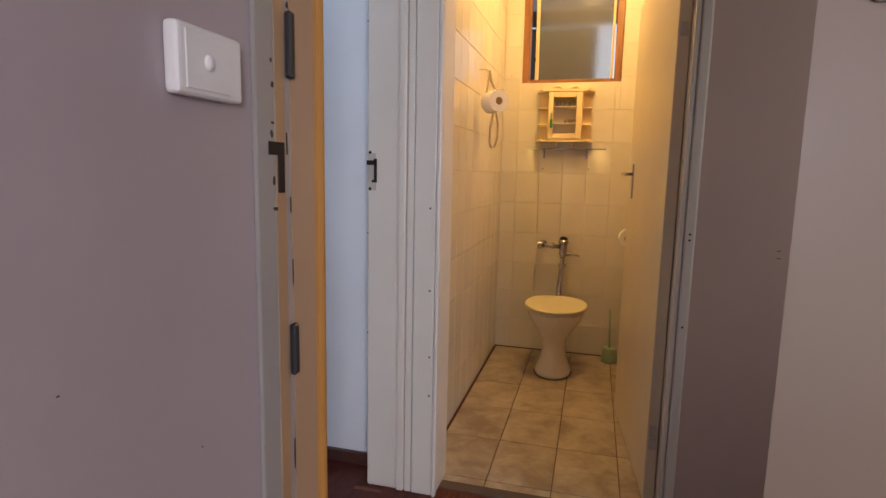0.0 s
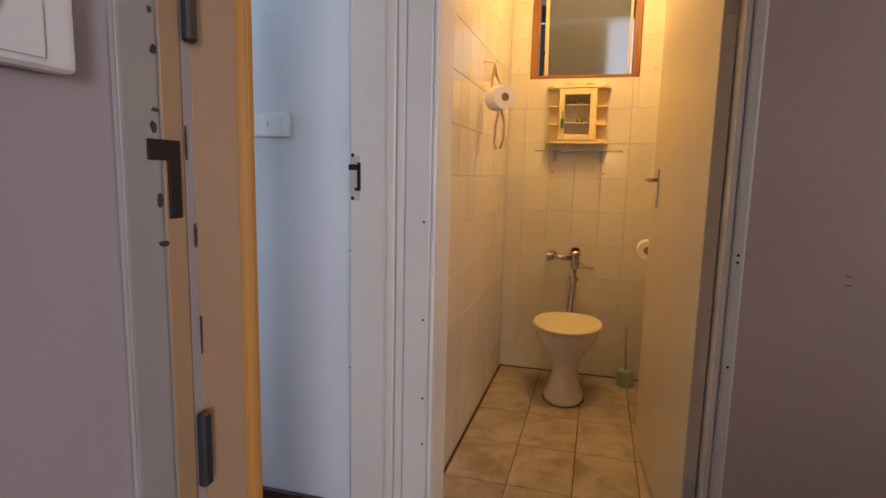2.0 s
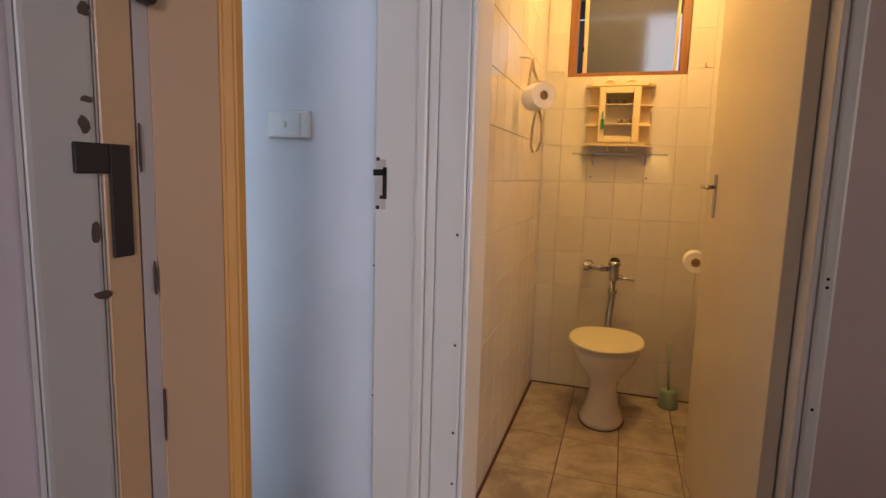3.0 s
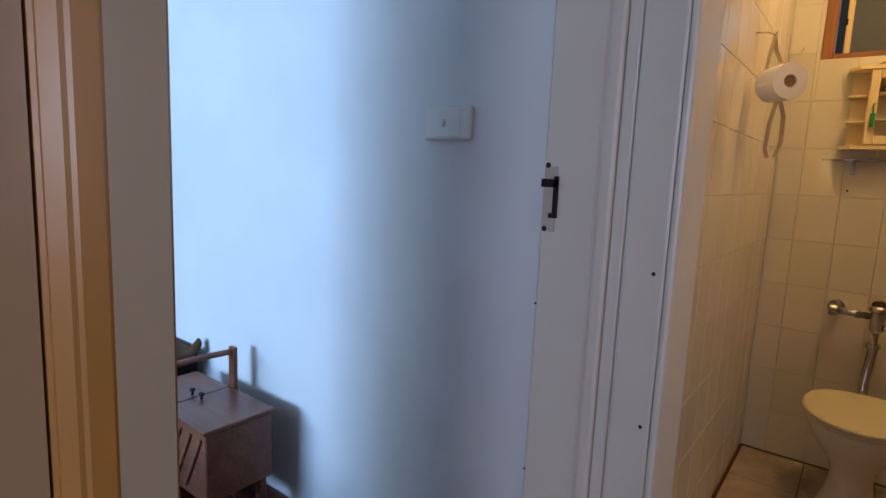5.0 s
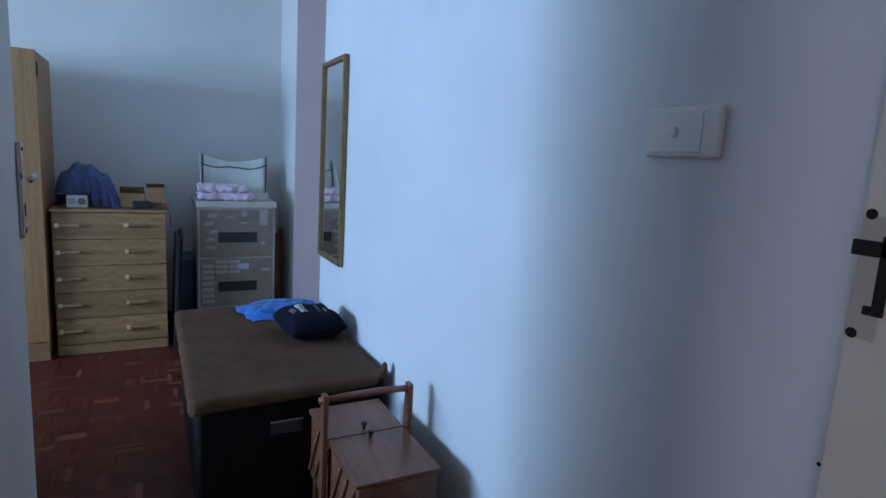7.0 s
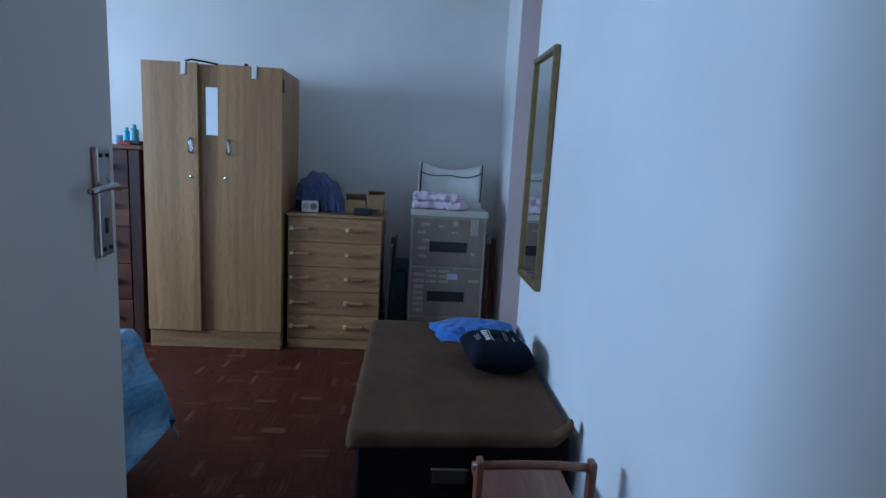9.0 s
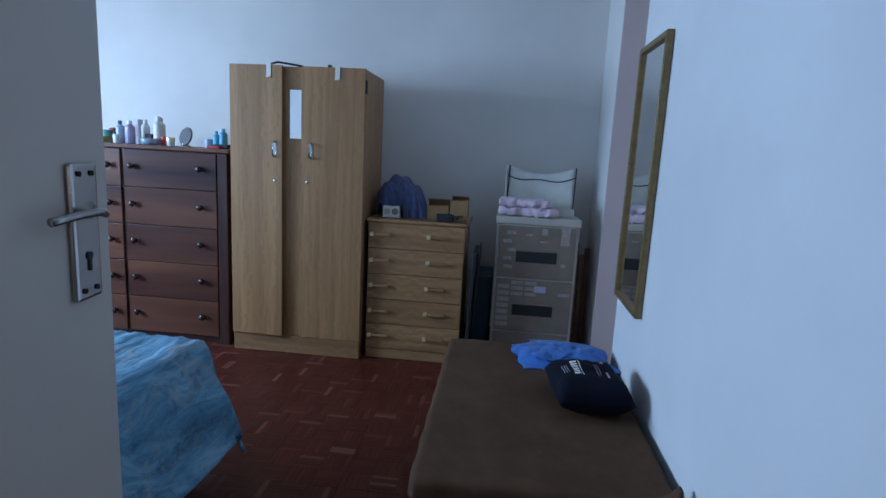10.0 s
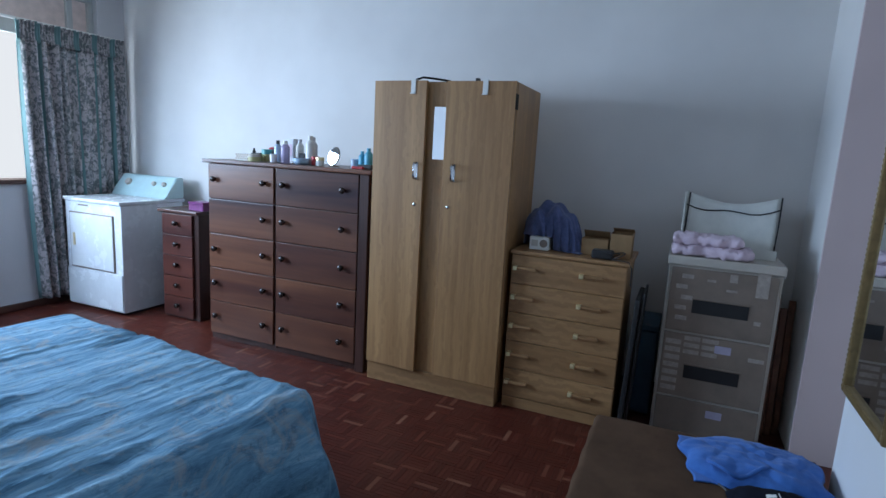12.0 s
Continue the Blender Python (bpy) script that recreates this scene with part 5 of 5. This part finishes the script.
def flush_valve():
    t = thing("flush_valve", "chrome flush valve with lever above the toilet", "flush valve", (1.01, 4.5, 0.75))
    part("wall_pipe", tube(bmesh.new(), [(0.866, 4.60, 0.757), (0.866, 4.52, 0.757)], 0.020, 16), CHROME, t, smooth=True)
    part("flange", lathe(bmesh.new(), [(0.032, 0), (0.03, 0.008), (0.02, 0.010)], (0.866, 4.592, 0.757), "y", 20, m=None), CHROME, t)
    part("stop_tap", lathe(bmesh.new(), [(0.022, 0), (0.026, 0.006), (0.026, 0.028), (0.016, 0.034)], (0.842, 4.515, 0.757), "x", 18), CHROME, t)
    part("side_pipe", tube(bmesh.new(), [(0.866, 4.515, 0.757), (0.99, 4.515, 0.750)], 0.014, 14), CHROME, t, smooth=True)
    part("nut", lathe(bmesh.new(), [(0.020, 0), (0.020, 0.018)], (0.935, 4.515, 0.753), "x", 6), CHROME, t)
    part("valve_body", lathe(bmesh.new(), [(0.018, 0), (0.026, 0.012), (0.026, 0.085), (0.034, 0.09), (0.034, 0.105), (0.024, 0.118), (0.010, 0.122), (0.008, 0.128)], (1.012, 4.515, 0.684), "z", 20), CHROME, t, smooth=False)
    part("lever", tube(bmesh.new(), [(1.03, 4.512, 0.708), (1.065, 4.505, 0.706), (1.12, 4.49, 0.700)], 0.0075, 12), CHROME, t, smooth=True)
    part("valve_cap", lathe(bmesh.new(), [(0.027, 0), (0.028, 0.010), (0.020, 0.022), (0.008, 0.026)], (1.012, 4.515, 0.792), "z", 18), BLACKMETAL, t, "black valve cap")
    part("lever_boss", lathe(bmesh.new(), [(0.016, 0), (0.016, 0.02), (0.010, 0.026)], (1.036, 4.512, 0.708), "x", 14), CHROME, t)
    part("down_pipe", tube(bmesh.new(), [(1.010, 4.515, 0.70), (1.010, 4.515, 0.60), (1.004, 4.515, 0.53), (0.998, 4.50, 0.46), (0.998, 4.46, 0.36)], 0.0185, 16), CHROME, t, smooth=True)
    part("collar", lathe(bmesh.new(), [(0.026, 0), (0.026, 0.022)], (1.010, 4.515, 0.615), "z", 8), CHROME, t)


flush_valve()


def floor_seam():
    setting("trim_floor_seam", box(0.564, 1.470, 4.597, 4.606, 0.001, 0.008, 0.001), DARKGROUT)


floor_seam()


def toilet_brush():
    t = thing("toilet_brush", "pale green toilet brush standing in a ribbed clear holder", "toilet brush", (1.335, 4.47, 0))
    pg = plain("pale_green_plastic", (0.30, 0.40, 0.27), 0.4)
    part("holder", lathe(bmesh.new(), [(0.052, 0), (0.054, 0.01), (0.048, 0.02), (0.054, 0.035), (0.046, 0.05), (0.050, 0.065), (0.042, 0.08), (0.044, 0.095), (0.038, 0.096)], (1.345, 4.50, 0.004), "z", 24), pg, t, smooth=True)
    part("handle", tube(bmesh.new(), [(1.345, 4.50, 0.08), (1.338, 4.503, 0.22), (1.332, 4.505, 0.365)], 0.0075, 10), pg, t, smooth=True)


toilet_brush()


def wc_cabinet():
    t = thing("wall_cabinet", "small cream wooden wall cabinet with side shelves and glazed door", "wall cabinet", (0.98, 4.6, 1.4))
    for nm, z, x0, x1 in (("top", 1.752, 0.795, 1.160), ("base", 1.434, 0.795, 1.160)):
        b = bmesh.new()
        prof = [(x0, 4.605), (x0, 4.56)] + [(x0 + 0.04 + 0.0 * k, 4.50) for k in (1,)] + [(x1 - 0.04, 4.50), (x1, 4.56), (x1, 4.605)]
        lo = [b.verts.new((x, y, z)) for x, y in prof]
        hi = [b.verts.new((x, y, z + 0.013)) for x, y in prof]
        b.faces.new(lo[::-1]), b.faces.new(hi)
        for k in range(len(prof)):
            b.faces.new((lo[k], lo[(k + 1) % len(prof)], hi[(k + 1) % len(prof)], hi[k]))
        part(nm, b, CABWOOD, t)
    part("back", box(0.815, 1.140, 4.598, 4.606, 1.447, 1.751), CABWOOD, t)
    for x in (0.872, 1.078):
        part("upright", box(x, x + 0.010, 4.510, 4.597, 1.448, 1.751, 0.001), CABWOOD, t)
    for x0, x1 in ((0.805, 0.871), (1.089, 1.150)):
        for z in (1.54, 1.645):
            part("side_shelf", box(x0, x1, 4.535, 4.597, z, z + 0.009, 0.003), CABWOOD, t)
    for z in (1.55, 1.655):
        part("inner_shelf", box(0.883, 1.077, 4.525, 4.597, z, z + 0.007), CABWOOD, t)
    door = part("door", box(0.876, 0.906, 4.495, 4.508, 1.452, 1.746, 0.002), CABWOOD, t)
    part("rail", box(1.05, 1.084, 4.495, 4.508, 1.452, 1.746, 0.002), CABWOOD, door)
    for z in (1.452, 1.712):
        part("rail", box(0.907, 1.049, 4.495, 4.508, z, z + 0.034, 0.002), CABWOOD, door)
    part("pane", box(0.905, 1.05, 4.500, 4.502, 1.485, 1.713), GLASS, door).visible_shadow = False
    b = bmesh.new()
    for s in (-1, 1):
        tube(b, [(0.977 + s * 0.02, 4.60, 1.770), (0.977 + s * 0.035, 4.60, 1.790), (0.977 + s * 0.06, 4.60, 1.800), (0.977 + s * 0.082, 4.60, 1.790), (0.977 + s * 0.08, 4.60, 1.775), (0.977 + s * 0.065, 4.60, 1.778)], 0.006, 8)
    bx(b, 0.93, 1.025, 4.597, 4.605, 1.766, 1.782, 0.003)
    part("scroll_crest", b, CABWOOD, t, smooth=False)
    part("crest_badge", box(0.962, 0.992, 4.594, 4.597, 1.770, 1.779, 0.001), CARDBOARD, t)
    for x in (0.93, 1.03):
        part("peg", lathe(bmesh.new(), [(0.007, 0), (0.007, 0.02), (0.010, 0.024)], (x, 4.55, 1.410), "z", 10), CABWOOD, t)
    g = thing("green_tassel", "green plastic key tag hanging from the cabinet door", "key tag", (0.9, 4.49, 1.55))
    part("tag", box(0.888, 0.906, 4.480, 4.492, 1.52, 1.575, 0.004, 2), GREEN, g)
    part("loop", tube(bmesh.new(), [(0.897, 4.487, 1.575), (0.894, 4.488, 1.605), (0.897, 4.492, 1.615)], 0.003, 6), GREEN, g)
    r = random.Random(3)
    for x, z in ((0.925, 1.662), (0.955, 1.662), (1.00, 1.662), (0.985, 1.557), (1.01, 1.557), (1.035, 1.557)):
        o = thing("ornament", "tiny pale ornament inside the wall cabinet", "ornament", (x, 4.56, z), "ornaments in the cabinet")
        part("figure", lathe(bmesh.new(), [(0.008, 0), (0.013, 0.006), (0.012, 0.018), (0.006, 0.026)], (x, 4.56, z), "z", 12), STICKER if z > 1.6 else CARDBOARD, o, smooth=True)


wc_cabinet()


def glass_shelf():
    t = thing("glass_shelf", "clear glass shelf on two metal brackets under the cabinet", "shelf", (0.99, 4.55, 1.386))
    part("pane", box(0.745, 1.245, 4.50, 4.604, 1.386, 1.392, 0.001), GLASS, t).visible_shadow = False
    for x in (0.852, 1.125):
        br = part("bracket", box(x - 0.006, x + 0.006, 4.52, 4.605, 1.378, 1.385, 0.001), CHROME, t)
        part("bracket_foot", box(x - 0.006, x + 0.006, 4.600, 4.605, 1.33, 1.378, 0.001), CHROME, br)
    for x in (0.845, 1.145):
        part("old_screw", lathe(bmesh.new(), [(0.005, 0), (0.004, 0.003)], (x, 4.5995, 1.262), "y", 8), BLACKMETAL, t)


glass_shelf()


def hanging_roll():
    O = Vector((0.022, -0.25, -0.03))
    t = thing("hanging_toilet_roll", "toilet roll hanging from a cream fabric strap on the tiled wall", "toilet roll", (0.64, 4.0, 1.63))
    strap = fabric("cream_strap", (0.62, 0.50, 0.30), (0.70, 0.58, 0.36), 20)
    n = 32
    b = bmesh.new()
    m = Matrix.Translation(O + Vector((0.635, 4.0, 1.628))) @ pose(0, 0, 0, 0, 0, 38)
    for ri, ro in ((0.020, 0.056),):
        vs = [[b.verts.new(m @ Vector((r * math.cos(2 * math.pi * k / n), y, r * math.sin(2 * math.pi * k / n)))) for k in range(n)] for r, y in ((ri, -0.05), (ro, -0.05), (ro, 0.05), (ri, 0.05))]
        for p, q in zip(vs, vs[1:] + vs[:1]):
            for k in range(n):
                b.faces.new((p[k], p[(k + 1) % n], q[(k + 1) % n], q[k]))
    part("roll", b, PAPER, t, "white toilet roll", smooth=False)
    part("core", lathe(bmesh.new(), [(0.0195, -0.045), (0.0195, 0.045)], (0, 0, 0), "y", 20, m=m), CARDBOARD, t)

    def ribbon(pts, w):
        r = bmesh.new()
        P = [Vector(p) + O for p in pts]
        L = [(r.verts.new(p + Vector((0.6, -0.8, 0)) * w), r.verts.new(p - Vector((0.6, -0.8, 0)) * w)) for p in P]
        for a, c in zip(L, L[1:]):
            r.faces.new((a[0], a[1], c[1], c[0]))
        return r
    part("strap", ribbon([(0.60, 4.03, 1.785), (0.607, 4.03, 1.74), (0.625, 4.03, 1.70), (0.66, 4.03, 1.69)], 0.012), strap, t, thick=0.002)
    part("strap", ribbon([(0.60, 4.03, 1.785), (0.592, 4.03, 1.74), (0.588, 4.02, 1.68), (0.60, 4.02, 1.60), (0.625, 4.02, 1.575)], 0.012), strap, t, thick=0.002)
    part("strap_loop", ribbon([(0.640, 4.01, 1.572), (0.655, 4.01, 1.52), (0.655, 4.01, 1.44), (0.640, 4.01, 1.395), (0.622, 4.01, 1.39), (0.612, 4.01, 1.42), (0.615, 4.01, 1.50), (0.628, 4.01, 1.572)], 0.012), strap, t, thick=0.002)
    part("hook", tube(bmesh.new(), [(0.561, 3.78, 1.77), (0.60, 3.78, 1.767), (0.622, 3.78, 1.755), (0.626, 3.78, 1.767)], 0.003, 8), CHROME, t)


hanging_roll()


def wall_roll():
    t = thing("toilet_roll_holder", "toilet roll on a wall holder behind the open door", "toilet roll", (1.41, 4.35, 0.85))
    part("roll", lathe(bmesh.new(), [(0.053, 0), (0.053, 0.10)], (1.405, 4.34, 0.845), "y", 28, m=None), PAPER, t)
    part("core", lathe(bmesh.new(), [(0.022, -0.002), (0.026, 0.104)], (1.405, 4.338, 0.845), "y", 20), CARDBOARD, t)
    part("holder_plate", box(1.455, 1.474, 4.33, 4.45, 0.83, 0.90, 0.003), CHROME, t)
    part("holder_arm", tube(bmesh.new(), [(1.46, 4.46, 0.86), (1.405, 4.455, 0.847), (1.405, 4.33, 0.845)], 0.005, 8), CHROME, t)


wall_roll()
for x in (0.618, 1.398):
    h = thing("tile_hook", "small brass hook screwed into the tiled wall", "hook", (x, 4.6, 1.86), "hooks on the toilet wall")
    part("hook", tube(bmesh.new(), [(x, 4.605, 1.872), (x, 4.585, 1.87), (x, 4.575, 1.855), (x, 4.582, 1.845)], 0.004, 8), BRASSY, h)


def wc_window():
    f = setting("window_2", box(0.684, 0.727, 4.615, 4.70, 1.822, 2.50, 0.003), WINWOOD)
    part("window_frame_side", box(1.270, 1.313, 4.615, 4.70, 1.822, 2.50, 0.003), WINWOOD, f)
    part("window_frame_bottom", box(0.728, 1.269, 4.615, 4.70, 1.822, 1.842, 0.003), WINWOOD, f)
    part("window_frame_top", box(0.728, 1.269, 4.615, 4.70, 2.45, 2.50, 0.003), WINWOOD, f)
    m = Matrix.Translation((1.01, 4.68, 2.40)) @ pose(0, 0, 0, 5.2, 0, 0)
    for x0, x1 in ((-0.255, -0.232), (0.236, 0.252)):
        part("sash", bx(bmesh.new(), x0, x1, -0.022, 0.003, -0.55, 0.045, 0.003, 1, m), CABWOOD, f)
    part("window_pane", bx(bmesh.new(), -0.231, 0.235, -0.012, -0.006, -0.55, 0.045, 0, 1, m), FROST, f)
    # invented blocks outside, giving the pane its dark and grey zones
    setting("neighbour_wall", box(-3.0, 1.13, 6.9, 7.1, -0.4, 2.72), PANEDARK)
    setting("neighbour_eave", box(-3.0, 4.0, 6.5, 7.1, 2.78, 3.6, 0.01), PANEGREY)
    part("stay_peg", box(0.757, 0.765, 4.62, 4.634, 1.96, 1.985, 0.002), BLACKMETAL, f)


wc_window()

bulb = thing("ceiling_bulb", "warm glowing bare bulb on the toilet ceiling", "ceiling lamp", (1.0, 4.0, 2.57))
bm_ = lathe(bmesh.new(), [(0.045, 0), (0.05, 0.02), (0.03, 0.05)], (1.0, 4.0, 2.57), "z", 20)
part("lamp_holder", bm_, WHITEP, bulb)


# ---- tiles and parquet ----


def tile_mesh(name, w, h, t, bev, mat):
    me = bpy.data.meshes.new(name)
    b = box(0, w, 0, h, 0, t)
    top = [e for e in b.edges if all(v.co.z > t * 0.9 for v in e.verts)]
    bmesh.ops.bevel(b, geom=top, offset=bev, segments=1, affect="EDGES")
    b.to_mesh(me)
    b.free()
    me.materials.append(mat)
    return me


def lay(parent, name, me, m):
    ob = new(name, me)
    ob.parent = parent
    ob.matrix_parent_inverse = parent_world(parent).inverted()
    ob.matrix_basis = m


def tiling():
    rows = [(0.008, 0.2082)] + [(0.2095 + 0.205 * k, 0.4132 + 0.205 * k) for k in range(12)]
    back = bpy.data.objects["wall_toilet_back"]
    cols = [0.515 + 0.154 * k for k in range(7)]
    cache = {}

    def me(w, h, mat=WALLTILE, t=0.003):
        key = (round(w, 4), round(h, 4), t)
        if key not in cache:
            cache[key] = tile_mesh("tile_mesh", w, h, t, 0.0015, mat)
        return cache[key]
    r = random.Random(11)
    for z0, z1 in rows:
        z1 = min(z1, TOP - 0.003)
        if z1 <= z0 + 0.01:
            continue
        for x in cols:
            a, c = max(x, 0.566) + 0.0008, min(x + 0.154, 1.474) - 0.0008
            spans = [(a, c, z0, z1)]
            if z1 > 1.822 and z0 < 2.5:
                spans = [(p, q, z0, z1) for p, q in ((a, min(c, 0.682)), (max(a, 1.316), c)) if q - p > 0.01]
                if z0 < 1.80:
                    lo = [(p, q, z0, 1.820) for p, q in ((max(a, 0.6825), min(c, 1.3155)),) if q - p > 0.01]
                    spans += lo
            for p, q, u, v in spans:
                m = Matrix.Translation((p, 4.6098 - r.uniform(0, 0.0006), u)) @ pose(0, 0, 0, 90, 0, 0)
                lay(back, "tile", me(q - p, v - u), m)
    side = bpy.data.objects["wall_toilet_side"]
    ys = [4.598 - 0.154 * k for k in range(13)]
    for z0, z1 in rows:
        z1 = min(z1, TOP - 0.003)
        if z1 <= z0 + 0.01:
            continue
        for y in ys:
            lo, hi = max(y - 0.154, 2.862) + 0.0008, y - 0.0008
            if hi - lo > 0.02:
                m = Matrix.Translation((0.5602 + r.uniform(0, 0.0006), lo, z0)) @ pose(0, 0, 0, 90, 0, 90)
                lay(side, "tile", me(hi - lo, z1 - z0), m)
    fl = bpy.data.objects["floor"]
    big = tile_mesh("floor_tile_mesh", 0.2555, 0.3505, 0.006, 0.0012, FLOORTILE)
    slim = tile_mesh("floor_tile_slim", 0.255, 0.05, 0.006, 0.0012, FLOORTILE)
    for i in range(4):
        for j in range(5):
            x, y = 0.5745 + 0.2595 * i, 2.853 + 0.354 * j
            if i == 3:
                lay(fl, "floor_tile", tile_mesh("floor_tile_side", 0.115, 0.3505, 0.006, 0.0012, FLOORTILE), Matrix.Translation((x, y, -0.004)))
            else:
                lay(fl, "floor_tile", big, Matrix.Translation((x, y, -0.004)))
    for i in range(3):
        x = max(0.5745 + 0.2595 * i, 0.628)
        w = 0.5745 + 0.2595 * (i + 1) - 0.004 - x
        lay(fl, "floor_tile", tile_mesh("floor_tile_edge", w, 0.047, 0.006, 0.0012, FLOORTILE), Matrix.Translation((x, 2.802, -0.004)))


def parquet_floor():
    fl = bpy.data.objects["floor"]
    S, N = 0.115, 5
    f = S / N
    verts, faces = [], []
    flat = bpy.data.meshes.new("parquet_finger")
    b = box(0, S - 0.0012, 0, f - 0.0012, -0.004, 0)
    top = [e for e in b.edges if all(v.co.z > -0.001 for v in e.verts)]
    bmesh.ops.bevel(b, geom=top, offset=0.0006, segments=1, affect="EDGES")
    b.to_mesh(flat)
    b.free()
    flat.materials.append(PARQUET2)
    r = random.Random(5)
    count = 0
    for i in range(-35, 27):
        for j in range(-22, 25):
            x, y = i * S, j * S
            inbed = BACK < x + S and x < 0.345 and SOUTH < y + S and y < 2.83
            inhall = x + S > 0.345 and x < 3.0 and 1.5 < y and y < 2.745
            lounge = x > 0.55 and 0.3 < y <= 1.6 and x < 1.9
            nook = BACK < x and x < -2.24 and 2.8 < y < 3.2
            if not (inbed or inhall or lounge or nook):
                continue
            near = -1.75 < x < -1.0 and 1.2 < y < 2.05
            for k in range(N):
                along = (i + j) % 2 == 0
                px, py = (x, y + k * f) if along else (x + k * f, y)
                if near and count < 300:
                    m = Matrix.Translation((px, py, 0)) if along else Matrix.Translation((px + f - 0.0012, py, 0)) @ pose(0, 0, 0, 0, 0, 90)
                    lay(fl, "parquet_finger", flat, m)
                    count += 1
                    continue
                w, h = (S, f) if along else (f, S)
                z = -0.0004 * r.random()
                n = len(verts)
                g = 0.0006
                verts += [(px + g, py + g, z), (px + w - g, py + g, z), (px + w - g, py + h - g, z), (px + g, py + h - g, z), (px + g, py + g, -0.004), (px + w - g, py + g, -0.004), (px + w - g, py + h - g, -0.004), (px + g, py + h - g, -0.004)]
                faces += [(n, n + 1, n + 2, n + 3), (n, n + 4, n + 5, n + 1), (n + 1, n + 5, n + 6, n + 2), (n + 2, n + 6, n + 7, n + 3), (n + 3, n + 7, n + 4, n)]
    me = bpy.data.meshes.new("parquet")
    me.from_pydata(verts, [], faces)
    me.materials.append(PARQUET)
    ob = new("parquet", me)
    ob.parent = fl
    tagged(ob, label="small red wooden parquet fingers in basket weave", kind="stuff")


def parquet_single():
    m = Mat("red_parquet_finger", 0.4, spec=0.3)
    g = m.t.nodes.new("ShaderNodeObjectInfo").outputs["Random"]
    c = m.ramp(g, (0.0, (0.072, 0.013, 0.008)), (0.5, (0.092, 0.017, 0.010)), (0.88, (0.112, 0.022, 0.013)), (0.94, (0.15, 0.040, 0.023)), (1.0, (0.23, 0.090, 0.054)))
    m.color(c).bump(m.noise(60, 4), 0.15, 0.001)
    m.roughness(m.noise(7, 4), 0.30, 0.50)
    return m.m


PARQUET2 = parquet_single()
tiling()
parquet_floor()
